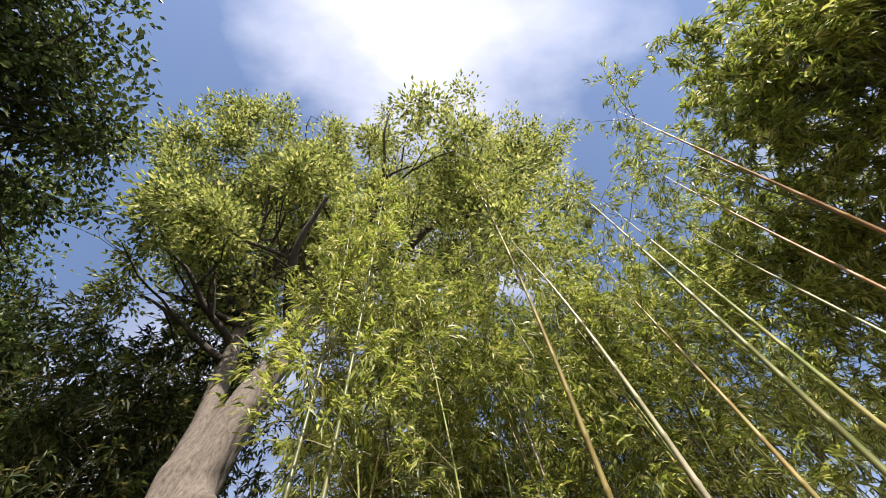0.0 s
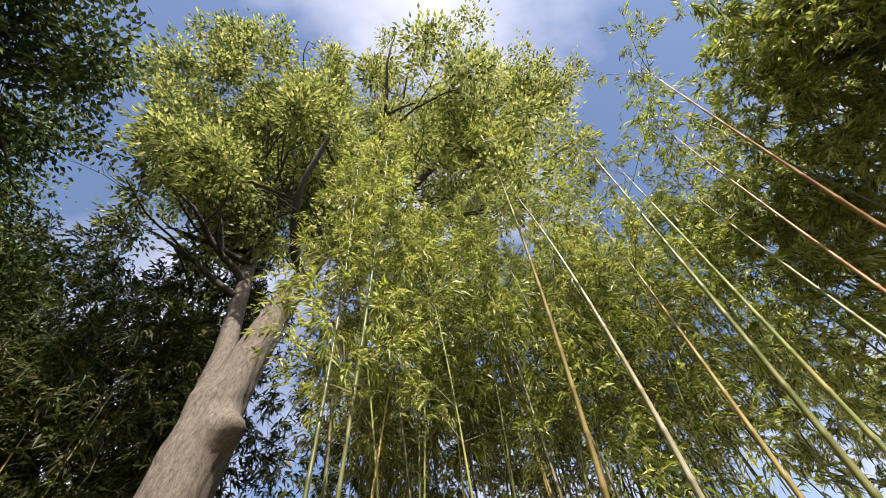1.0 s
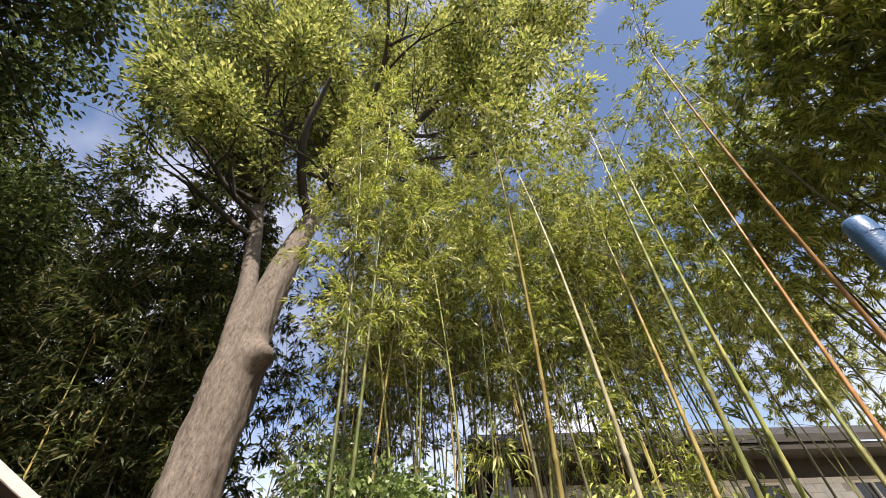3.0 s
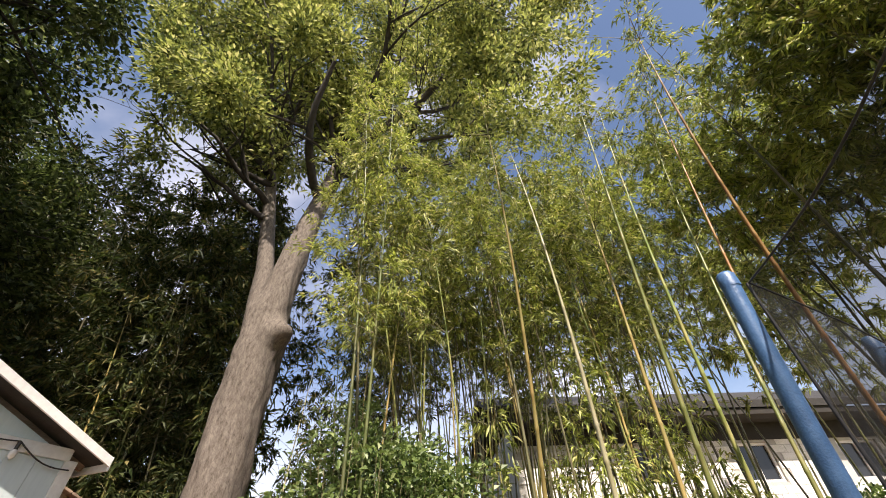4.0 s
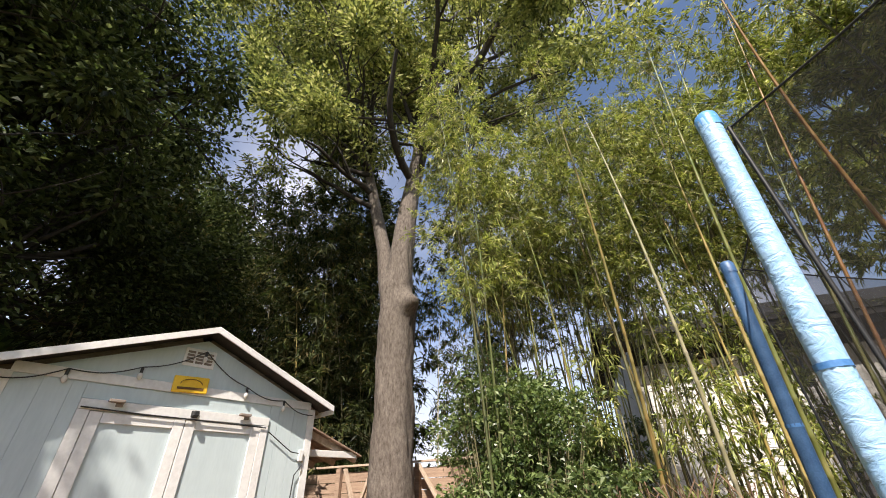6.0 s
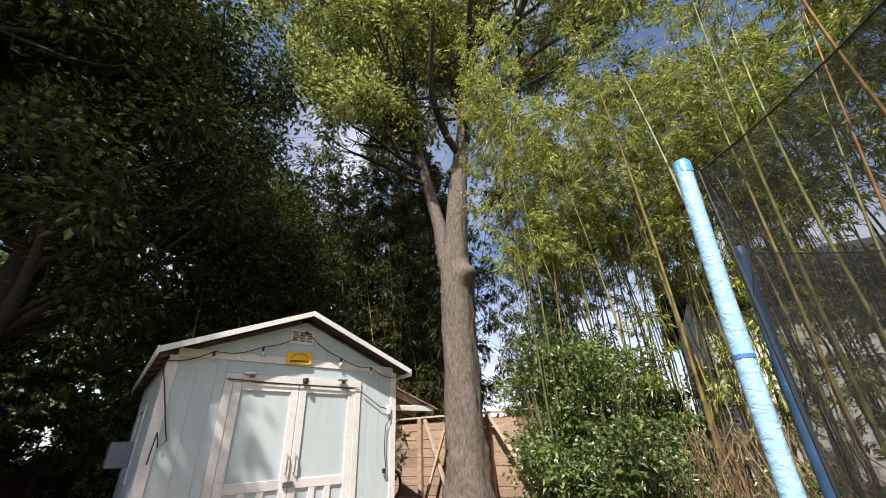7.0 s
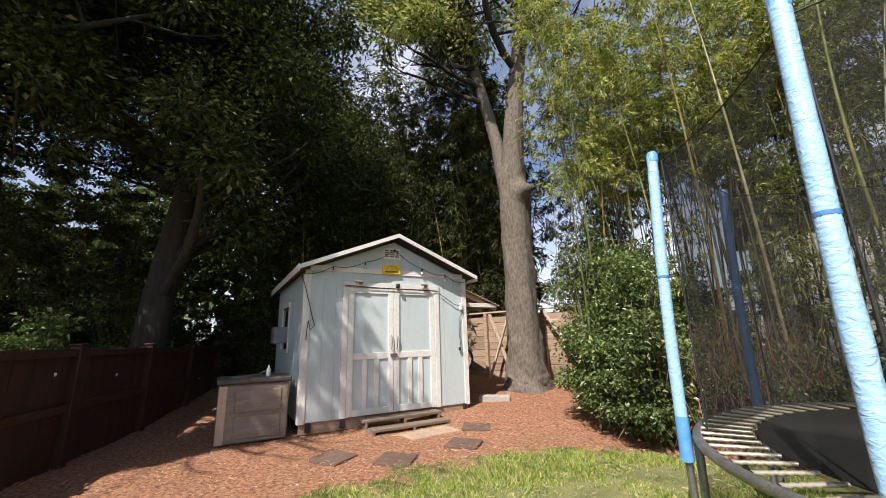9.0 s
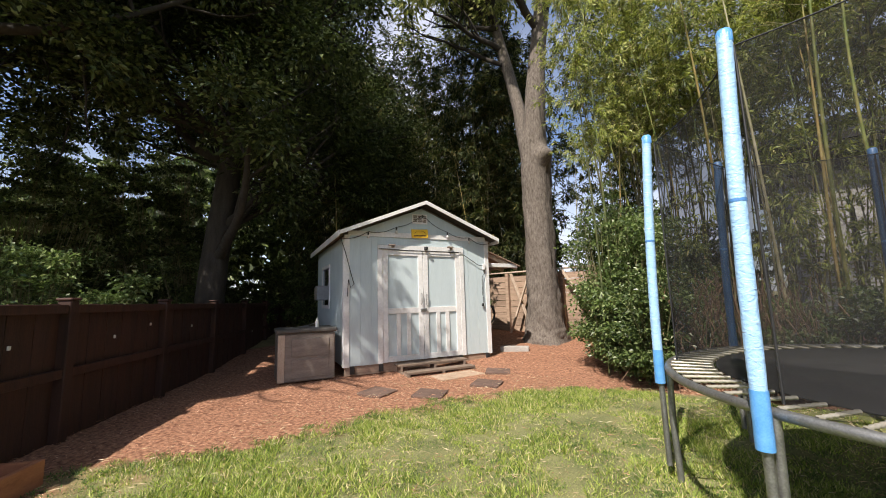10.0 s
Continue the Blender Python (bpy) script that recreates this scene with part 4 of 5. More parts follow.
def bamboo(seed, line, radius, leaf_from, material, leaf_mat, m, label, spread=1.0, dense=1.2, leaf=0.12, group="bamboo grove"):
    """One cane with ringed joints, side twigs and hanging leaves. line: points from foot to tip, evenly stepped."""
    rng = np.random.default_rng(seed)
    ob = thing("bamboo", m, label, "bamboo", group)
    line = np.asarray(line)
    top = line[-1, 2]

    def at(z):
        return np.stack([np.interp(z, line[:, 2], line[:, k]) for k in range(3)], -1)

    joints = np.cumsum(np.full(60, 0.30))
    joints = joints[joints < top - 0.1]
    zs = np.sort(np.concatenate([[-0.05, top], joints, joints - 0.018, joints + 0.018]))
    zs = zs[zs <= top]
    ring = np.min(np.abs(zs[:, None] - joints[None]), axis=1) < 0.004
    rad = radius * np.clip(1.02 - 0.9 * np.clip(zs / top, 0, 1) ** 1.7, 0.08, 1) * np.where(ring, 1.22, 1.0)
    raw("culm", *tube_arrays(at(zs), rad, 10 if radius > 0.03 else 6), material, ob, smooth=True)
    twigs, spots, ways = [], [], []
    for z in joints[joints > leaf_from]:
        f = (z - leaf_from) / (top - leaf_from)
        reach = spread * (0.55 + 0.55 * math.sin(math.pi * min(1, f * 0.9 + 0.15))) * (1.15 - 0.75 * f)
        for k in range(2 if rng.random() < 0.5 else 3):
            az = rng.uniform(0, 2 * math.pi)
            start = at(z)
            out = np.array([math.cos(az), math.sin(az), rng.uniform(0.45, 1.0)])
            ln = reach * rng.uniform(0.6, 1.2)
            s = np.linspace(0, 1, 4)[:, None]
            tw = start + out * ln * s + np.array([0, 0, -1.0]) * (0.45 * ln * s * s)
            twigs.append(tube_arrays(tw, [0.005, 0.004, 0.0025, 0.0015], 3))
            for q in range(int(rng.integers(4, 7))):
                g = rng.uniform(0.35, 1.0)
                p0 = start + out * ln * g - np.array([0, 0, 0.45 * ln * g * g])
                d = out * 0.6 + rng.normal(size=3) * 0.6 + np.array([0, 0, -0.15])
                d /= np.linalg.norm(d)
                sl = rng.uniform(0.10, 0.26)
                nl = int(rng.integers(10, 17) * dense)
                h = rng.uniform(0.1, 1, nl)[:, None]
                spots.append(p0 + d * sl * h + rng.normal(size=(nl, 3)) * 0.022)
                ways.append(d * 0.9 + rng.normal(size=(nl, 3)) * 0.42 + np.array([0, 0, -0.38]))
    tagged(raw("twig_mass", *join(twigs), M_TWIG, ob), kind="stuff")
    spots, ways = np.concatenate(spots), np.concatenate(ways)
    nl = len(spots)
    tagged(raw("foliage", *blades(rng, spots, ways, leaf * rng.uniform(0.6, 1.15, nl), leaf * rng.uniform(0.15, 0.24, nl), 0.22, (0, -0.2, 0.8)), leaf_mat, ob), kind="stuff")
    return ob


HEROES = [
    ("pale tan bamboo cane leaning over the yard", (1.582, -0.031, -0.003, 2.575, -0.266, 0.023), 6.9, 0.025, 5.4, M_CULM_PALE),
    ("golden yellow bamboo cane leaning over the yard", (0.905, 0.036, -0.009, 2.96, -0.332, 0.009), 7.2, 0.024, 5.2, M_CULM_YELLOW),
    ("green bamboo cane with pale rings", (2.162, -0.052, 0.010, 2.021, -0.181, 0.011), 7.6, 0.025, 6.0, M_CULM_GREEN),
    ("slim green bamboo cane leaning over the yard", (2.839, -0.222, 0.028, 2.28, -0.284, 0.023), 7.4, 0.022, 6.0, M_CULM_GREEN),
    ("red-brown bamboo cane bending over the yard", (3.922, -0.394, 0.032, 1.747, -0.30, 0.011), 7.6, 0.023, 6.6, M_CULM_BROWN),
    ("thin green-brown bamboo cane by the trampoline", (2.204, 0.131, 0.001, 0.985, 0.027, -0.006), 7.4, 0.017, 6.2, M_CULM_BROWN),
    ("thin pale green bamboo cane by the trampoline", (2.145, 0.082, 0.016, 0.90, 0.082, 0.002), 7.2, 0.017, 6.0, M_CULM_GREEN),
    ("slender dark green bamboo cane with tufts of leaves", (-0.72, 0.034, -0.0032, 2.20, -0.083, -0.0024), 9.0, 0.017, 3.4, M_CULM_DEEP),
    ("slender dark green bamboo cane rising from the shrub", (-0.725, -0.003, -0.0064, 1.72, 0.04, -0.0064), 8.8, 0.017, 3.4, M_CULM_DEEP),
    ("yellow-green bamboo cane with dark rings", (2.048, 0.012, 0.001, 2.254, -0.092, 0.005), 6.2, 0.024, 4.4, M_CULM_YELLOW),
]
for k, (label, c, top, r, lf, mt) in enumerate(HEROES):
    line = cane_line(*c, top, 30)
    foot = line[0].copy()
    z0 = float(gz(foot[0], foot[1]))
    bamboo(100 + k, line - [foot[0], foot[1], 0], r, lf, mt, M_BAMBOO_LEAF, pose(foot[0], foot[1], z0), label, 0.5 if foot[0] < 0 else 0.8, 1.1, 0.095)

# canes that serve as patterns for the rest of the grove
KINDS = []
rk = np.random.default_rng(77)
for k in range(7):
    ang, bend = rk.uniform(0, 2 * math.pi), rk.uniform(0.008, 0.02)
    top = (7.6, 8.2, 6.6, 7.9, 7.0, 8.6, 6.0)[k]
    z = np.linspace(0, top, 26)
    line = np.stack([bend * z * z * math.cos(ang), bend * z * z * math.sin(ang), z], 1)
    KINDS.append((line, top))
MATS = [M_CULM_GREEN, M_CULM_DARK, M_CULM_YELLOW, M_CULM_DARK, M_CULM_GREEN, M_CULM_DARK, M_CULM_PALE]
LABELS = ["green bamboo cane with a leafy top", "old dark bamboo cane with a leafy top", "yellowing bamboo cane with a leafy top", "grey-green bamboo cane in the thicket",
          "tall green bamboo cane in the thicket", "tall dark bamboo cane in the thicket", "short pale bamboo cane in the thicket"]


def grove(seed, count, where, patterns, tilt, toward=None, scale=(0.85, 1.1)):
    """Copies of the pattern canes, each turned, leaned and sized its own way."""
    r = np.random.default_rng(seed)
    done, tries = [], 0
    while len(done) < count and tries < 20000:
        tries += 1
        x, y = where(r)
        if done and min((x - a) ** 2 + (y - b) ** 2 for a, b in done) < 0.05:
            continue
        done.append((x, y))
        az = r.uniform(0, 360)
        lean = r.normal(0, tilt)
        lean_az = r.uniform(0, 2 * math.pi)
        lx, ly = lean * math.cos(lean_az), lean * math.sin(lean_az)
        if toward:
            lx, ly = lx + toward[0], ly + toward[1]
        s = r.uniform(*scale)
        m = pose(x, y, float(gz(x, y))) @ Matrix.Rotation(radians(lx), 4, "Y") @ Matrix.Rotation(radians(-ly), 4, "X") @ pose(0, 0, 0, 0, 0, az) @ Matrix.Diagonal((s, s, s, 1))
        copy_scaled(patterns[int(r.integers(len(patterns)))], m)


def copy_scaled(ob, m):
    c = copy_thing(ob, Matrix.Identity(4))
    c.matrix_basis = m
    return c


def patterns_for(seed, leaf_mat, low, dense, x, y, group, spread, leaf=0.12):
    out = []
    for k, (line, top) in enumerate(KINDS):
        px, py = x[k], y[k]
        out.append(bamboo(seed + k, line, 0.014 + 0.002 * (k % 4), low[k], MATS[k], leaf_mat, pose(px, py, float(gz(px, py)), 0, 0, 40 * k), LABELS[k], spread, dense, leaf, group))
    return out


front = patterns_for(300, M_BAMBOO_LEAF, (4.0, 4.5, 3.6, 4.2, 3.5, 4.8, 3.0), 1.05, (-0.2, 0.5, 1.2, 2.0, 2.7, 0.1, 1.6), (3.3, 3.8, 3.5, 3.7, 3.4, 4.4, 4.3), "front bamboo grove", 1.0, 0.11)
grove(11, 36, lambda r: (r.uniform(-0.9, 2.5), r.uniform(2.9, 5.8)), front, 3.0, (0, -3.5))
right = patterns_for(400, M_BAMBOO_LEAF, (4.2, 4.6, 4.0, 4.4, 3.8, 5.0, 3.4), 1.6, (4.9, 5.3, 5.0, 5.6, 5.1, 5.8, 6.0), (-0.4, 0.4, -1.3, 1.2, 2.0, -2.2, 0.1), "bamboo beside the trampoline", 1.1, 0.145)
grove(13, 46, lambda r: (r.uniform(4.8, 7.0), r.uniform(-4.6, 2.6)), right, 3.5, (-5, 0))
young = []
for k, top in enumerate((3.3, 4.2, 4.8)):
    z = np.linspace(0, top, 16)
    line = np.stack([0.02 * z * z * math.cos(2 * k), 0.02 * z * z * math.sin(2 * k), z], 1)
    young.append(bamboo(450 + k, line, 0.010, 0.9, M_CULM_GREEN, M_BAMBOO_LEAF, pose(0.4 + 1.3 * k, 3.0, float(gz(0.4 + 1.3 * k, 3.0))), "thin young bamboo cane with leaves low down", 0.55, 0.6, 0.13, "young bamboo canes"))
grove(16, 6, lambda r: (r.uniform(-0.6, 3.2), r.uniform(2.6, 5.0)), young, 4.0)
bare = []
for k, top in enumerate((5.5, 6.5, 7.2)):
    z = np.linspace(0, top, 16)
    line = np.stack([0.012 * z * z * math.cos(2 * k), 0.012 * z * z * math.sin(2 * k), z], 1)
    bare.append(bamboo(460 + k, line, 0.015, top - 1.6, (M_CULM_DARK, M_CULM_YELLOW, M_CULM_GREEN)[k], M_BAMBOO_LEAF, pose(0.2 + 1.5 * k, 4.6, float(gz(0.2 + 1.5 * k, 4.6))), ("dark thin bamboo cane", "yellow thin bamboo cane", "green thin bamboo cane")[k] + " in the thicket", 0.5, 0.7, 0.13, "thin bamboo canes"))
grove(17, 52, lambda r: (r.uniform(-1.2, 4.2), r.uniform(3.2, 6.2)), bare, 3.0, (0, -2))
grove(20, 8, lambda r: (r.uniform(5.4, 9.5), r.uniform(4.2, 7.0)), right, 3.0, (-2, -2), (0.9, 1.1))
grove(18, 9, lambda r: (r.uniform(2.5, 4.6), r.uniform(3.4, 6.0)), [front[0], front[1], front[3], front[5]], 3.5, (-1, -3), (1.0, 1.2))
grove(12, 12, lambda r: (r.uniform(4.0, 6.6), r.uniform(0.8, 5.2)), [bare[0], bare[2], front[0], front[3]], 4.0, (-4, -3), (1.05, 1.3))
# these canes carry the darkened leaf colour in place of full canopy shade
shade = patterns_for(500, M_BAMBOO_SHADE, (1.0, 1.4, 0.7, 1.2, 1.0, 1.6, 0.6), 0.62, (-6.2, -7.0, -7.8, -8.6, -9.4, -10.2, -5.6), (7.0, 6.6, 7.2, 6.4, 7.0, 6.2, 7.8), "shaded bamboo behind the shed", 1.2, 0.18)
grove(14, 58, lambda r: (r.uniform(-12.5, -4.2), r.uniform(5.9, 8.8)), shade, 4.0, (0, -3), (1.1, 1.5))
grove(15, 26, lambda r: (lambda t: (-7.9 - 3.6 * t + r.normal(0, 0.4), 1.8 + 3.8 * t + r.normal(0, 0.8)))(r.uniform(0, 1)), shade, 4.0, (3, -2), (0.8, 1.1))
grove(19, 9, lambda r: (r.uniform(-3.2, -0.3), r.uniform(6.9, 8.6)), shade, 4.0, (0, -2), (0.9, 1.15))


# ---- trees ----
def limb(rng, p, d, length, r0, r1, bend, steps=7):
    pts = [np.array(p, float)]
    d = np.array(d, float)
    d /= np.linalg.norm(d)
    for _ in range(steps):
        d = d + rng.normal(size=3) * bend + np.array([0, 0, 0.03])
        d /= np.linalg.norm(d)
        pts.append(pts[-1] + d * length / steps)
    return np.array(pts), np.linspace(r0, r1, steps + 1), d


def crown(rng, stems, levels, lengths, kids, leaf, per_tip, ball, leaf_way=(0, 0, -0.2), shown=3, ok=None, spots_on=(0.45, 0.75, 1.0), gaps=-9.0):
    """Branches out from stems, and leaf clusters at the ends. Returns branch tubes and leaf places."""
    tubes, tips = [], []
    now = stems
    for lv in range(levels):
        nxt = []
        for pts, rad in now:
            for k in range(kids[lv]):
                i = int(rng.integers(max(1, len(pts) // 3), len(pts)))
                d0 = pts[min(i + 1, len(pts) - 1)] - pts[i - 1]
                d0 = d0 / (np.linalg.norm(d0) + 1e-9)
                d = d0 * 0.55 + rng.normal(size=3) * 0.75 + np.array([0, 0, 0.12])
                r0 = rad[i] * 0.62
                q, rr, _ = limb(rng, pts[i], d, lengths[lv] * rng.uniform(0.65, 1.25), r0, r0 * 0.35, 0.16, 6 - lv)
                if ok and not ok(q[-1]):
                    continue
                if lv < shown:
                    tubes.append(tube_arrays(q, rr, (6, 4, 3, 3)[lv]))
                nxt.append((q, rr))
        now = nxt
    at, way = [], []
    for pts, rad in now:
        d = pts[-1] - pts[0]
        d = d / (np.linalg.norm(d) + 1e-9)
        for g in spots_on:
            c = pts[min(len(pts) - 1, int(g * (len(pts) - 1)))]
            thick = math.sin(1.7 * c[0] + 1.3 * math.sin(1.1 * c[2])) + math.sin(1.9 * c[1] + 0.8 * c[0]) + math.sin(2.1 * c[2] + 1.1 * c[1])
            if thick < gaps:
                continue
            n = max(3, int(per_tip * rng.uniform(0.5, 1.4)))
            o = rng.normal(size=(n, 3)) * np.array([ball, ball, 0.5 * ball])
            at.append(c + o)
            way.append(o / ball * 0.9 + d * 0.5 + rng.normal(size=(n, 3)) * 0.35 + np.array(leaf_way))
    return tubes, np.concatenate(at), np.concatenate(way)


def trunk_rings(pts, radii, seed, sides=22, lumps=0.06, knots=()):
    """A lumpy, ridged trunk."""
    vs, fs = tube_arrays(pts, radii, sides)
    r = np.random.default_rng(seed)
    ph = r.uniform(0, 6, 4)
    k = np.repeat(np.arange(len(pts)), sides)
    a = np.tile(np.arange(sides) * 2 * math.pi / sides, len(pts))
    c = np.asarray(pts)[k]
    g = 1 + lumps * (np.sin(5 * a + ph[0]) * 0.5 + np.sin(3 * a + 0.25 * k + ph[1]) * 0.6 + np.sin(9 * a + 0.5 * k + ph[2]) * 0.3)
    fine_r = r.normal(size=(len(pts), sides))
    for _ in range(2):
        fine_r = (fine_r + np.roll(fine_r, 1, 0) + np.roll(fine_r, -1, 0)) / 2.2
    g = g + 0.35 * lumps * fine_r.ravel()
    for kp, size, push in knots:
        d = np.linalg.norm(vs - np.array(kp), axis=1)
        g = g + push * np.exp(-(d / size) ** 2)
    return c + (vs - c) * g[:, None], fs


# the big forked trunk beside the shed and its tall crown
rt = np.random.default_rng(9)
tree = thing("tree", pose(-3.0, 4.3, 0.22), "tall broadleaf tree with a thick forked grey-brown trunk", "tree")
zt = np.array([-0.2, 0.05, 0.3, 0.7, 1.3, 2.0, 2.8, 3.6, 4.4, 5.2, 6.2, 7.2, 8.4, 10.0, 12.0, 14.0, 16.0])
xt = np.interp(zt, [0, 3, 5, 6.5, 8.4, 12, 16], [0, -0.03, -0.04, 0.04, 0.22, 0.64, 1.1])
yt = np.interp(zt, [0, 6, 16], [0, 0.1, 0.9])
rr = np.interp(zt, [-0.2, 0.05, 0.4, 1.2, 3, 4.6, 5.2, 6.5, 8.4, 12, 16], [0.66, 0.56, 0.46, 0.40, 0.36, 0.39, 0.33, 0.26, 0.21, 0.15, 0.10])
main = np.stack([xt, yt, zt], 1)
fine = np.linspace(0, len(zt) - 1, 180)
main = np.stack([np.interp(fine, np.arange(len(zt)), main[:, k]) for k in range(3)], 1)
rr = np.interp(fine, np.arange(len(zt)), rr)
raw("trunk", *trunk_rings(main, rr, 3, 44, 0.07, knots=(((0.38, -0.14, 4.74), 0.22, 1.0), ((-0.3, -0.15, 5.2), 0.3, 0.25))), M_BARK, tree, "ridged grey-brown bark with a knot", True)
z2 = np.array([4.0, 4.8, 5.6, 6.4, 7.4, 8.6, 10.2, 12.5, 15.0])
second = np.stack([np.interp(z2, [4.0, 5.6, 6.4, 10.4, 15], [0.0, -0.36, -0.50, -1.55, -3.0]), np.interp(z2, [4, 15], [0.0, 1.2]), z2], 1)
r2 = np.array([0.20, 0.22, 0.20, 0.17, 0.16, 0.15, 0.13, 0.10, 0.07])
raw("fork", *trunk_rings(second, r2, 4, 16, 0.07), M_BARK, tree, "pale second stem of the fork", True)
stems = [(main[114::3], rr[114::3]), (second[4:], r2[4:])]
tubes = []
def in_crown(p):
    """The crown's uneven hull, in lobes."""
    x, y, z = p
    lobes = 0.9 * math.sin(0.9 * x + 1.0) + 0.5 * math.sin(2.3 * x) + 0.6 * math.sin(1.7 * z + x)
    low = 7.6 + 1.2 * math.sin(1.9 * x + 0.7 * y) + (1.2 if x < -3.5 else 0.0)
    return y > -4.6 + lobes * 0.8 + 0.05 * abs(x) and x > -0.62 * z + 1.5 + 0.8 * lobes and low < z < 25


BOUGHS = (((0.7, 0.4, 11.4), (-0.9, 0.0, 0.9), 8.0, 0.10), ((0.6, 0.3, 10.5), (0.85, -0.22, 1.0), 14.0, 0.15), ((0.8, 0.4, 12.5), (-0.35, -0.35, 1.0), 10.0, 0.13),
         ((-1.8, 0.6, 11.0), (-0.9, -0.1, 0.85), 8.5, 0.12), ((1.2, 0.9, 16.0), (0.1, -0.45, 1.0), 8.0, 0.12), ((0.9, 0.6, 13.5), (0.65, -0.15, 1.0), 11.0, 0.12),
         ((-1.2, 0.5, 9.4), (-1.0, -0.5, 0.35), 5.5, 0.09), ((-0.9, 0.4, 8.0), (-1.0, -0.1, 0.45), 4.5, 0.08), ((1.0, 0.8, 15.0), (-0.7, -0.2, 1.0), 9.0, 0.11),
         ((0.7, 0.4, 11.5), (0.3, -0.7, 0.8), 8.0, 0.10), ((0.85, 0.5, 13.0), (1.0, 0.05, 0.75), 9.0, 0.10), ((1.1, 0.8, 15.2), (0.9, -0.2, 0.9), 9.0, 0.10), ((0.55, 0.3, 10.0), (0.9, 0.2, 0.55), 6.5, 0.08), ((-1.3, 0.4, 9.6), (0.1, -0.7, 0.9), 6.5, 0.08), ((0.5, 0.3, 9.6), (0.5, 0.5, 0.7), 7.0, 0.10), ((-1.5, 0.5, 10.0), (-0.5, -0.6, 0.9), 7.5, 0.10))
for start, way, ln, r0 in BOUGHS:
    q, r_, _ = limb(rt, start, way, ln, r0, 0.035, 0.10, 9)
    k = next((i for i in range(5, len(q)) if q[i][2] > 8 and not in_crown(q[i])), len(q))
    k = max(4, k - 1)
    q, r_ = q[:k], r_[:k]
    r_ = np.linspace(r0, 0.018, len(q))
    tubes.append(tube_arrays(q, r_, 8))
    stems.append((q, r_))
more, at, way = crown(rt, stems, 3, (3.0, 1.7, 0.9), (8, 4, 2), 0.13, 118, 0.21, ok=in_crown, spots_on=(0.55, 1.0), gaps=-0.6)
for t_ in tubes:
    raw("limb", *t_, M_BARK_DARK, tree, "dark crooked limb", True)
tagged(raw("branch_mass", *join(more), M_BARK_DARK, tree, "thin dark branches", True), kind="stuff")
n = len(at)
raw("crown", *blades(rt, at, way, 0.145 * rt.uniform(0.65, 1.25, n), 0.078 * rt.uniform(0.7, 1.2, n), 0.15, (0, 0, 1)), M_TREE_LEAF, tree, "open green crown of broad leaves")

# dark tree beyond the fence that shades the shed's far side
rd = np.random.default_rng(31)
dark = thing("shade_tree", pose(-8.3, -1.6, 0.2), "large dark shade tree beyond the fence", "tree")
line, rad, _ = limb(rd, (0, 0, -0.3), (0.05, 0.02, 1), 9.5, 0.32, 0.18, 0.03, 12)
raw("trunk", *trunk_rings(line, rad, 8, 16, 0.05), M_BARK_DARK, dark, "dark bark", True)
stems, tubes = [(line[7:], rad[7:])], []
for k in range(26):
    az = 2 * math.pi * k / 26 * 2 + rd.uniform(-0.2, 0.2)
    z0 = int(rd.integers(3, 12))
    up = rd.uniform(-0.12, 0.7)
    ln = rd.uniform(3.6, 5.6) * (1.0 if math.cos(az) < 0.4 else 0.72)
    q, r_, _ = limb(rd, line[z0], (math.cos(az), math.sin(az), up), ln, 0.13, 0.03, 0.10, 8)
    tubes.append(tube_arrays(q, r_, 7))
    stems.append((q, r_))
def in_shade_crown(p):
    """Keeps the crown off the yard and the shed."""
    x, y = p[0] - 8.3, p[1] - 1.6
    return x < -4.3 and not (y > 0.8 and x > -5.8 - 0.3 * (y - 0.8))


more, at, way = crown(rd, stems, 3, (2.0, 1.2, 0.7), (6, 4, 3), 0.09, 36, 0.22, shown=2, gaps=-0.8, ok=in_shade_crown)
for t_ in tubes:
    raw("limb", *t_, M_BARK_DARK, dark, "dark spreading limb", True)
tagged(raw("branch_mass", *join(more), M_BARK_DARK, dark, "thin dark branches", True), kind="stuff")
wx, wy = at[:, 0] - 8.3, at[:, 1] - 1.6
keep = (wx < -4.4) & ~((wy > 0.8) & (wx > -5.9 - 0.3 * (wy - 0.8)))
at, way = at[keep], way[keep]
for fx, fy, turned in ((-7.4 + 8.3, -4.6 + 1.6, 1), (-(-7.4 + 8.3), -(-4.6 + 6.4), -1)):  # a gap in the crown through which the sun reaches the shrub
    rel = at - np.array([fx, fy, 2.0])
    to_sun = np.array([turned * sun_dir.x, turned * sun_dir.y, sun_dir.z])
    off = np.linalg.norm(rel - (rel @ to_sun)[:, None] * to_sun, axis=1)
    hole = off > 2.2 + 0.25 * np.sin(3 * at[:, 2])
    at, way = at[hole], way[hole]
fall = np.stack([-8.3 - at[:, 0], -6.4 - at[:, 1]], 1) - (at[:, 2] / sun_dir.z)[:, None] * np.array([sun_dir.x, sun_dir.y])  # where the turned tree's leaves throw their shade
open_bed = (fall[:, 0] > -4.75) & ((fall[:, 0] + 4.4) * 0.914 - (fall[:, 1] + 0.73) * 0.405 > 0.1)
at, way = at[~open_bed], way[~open_bed]
n = len(at)
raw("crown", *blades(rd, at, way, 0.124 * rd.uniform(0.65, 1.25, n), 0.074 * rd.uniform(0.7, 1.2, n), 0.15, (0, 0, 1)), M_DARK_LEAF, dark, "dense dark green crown")
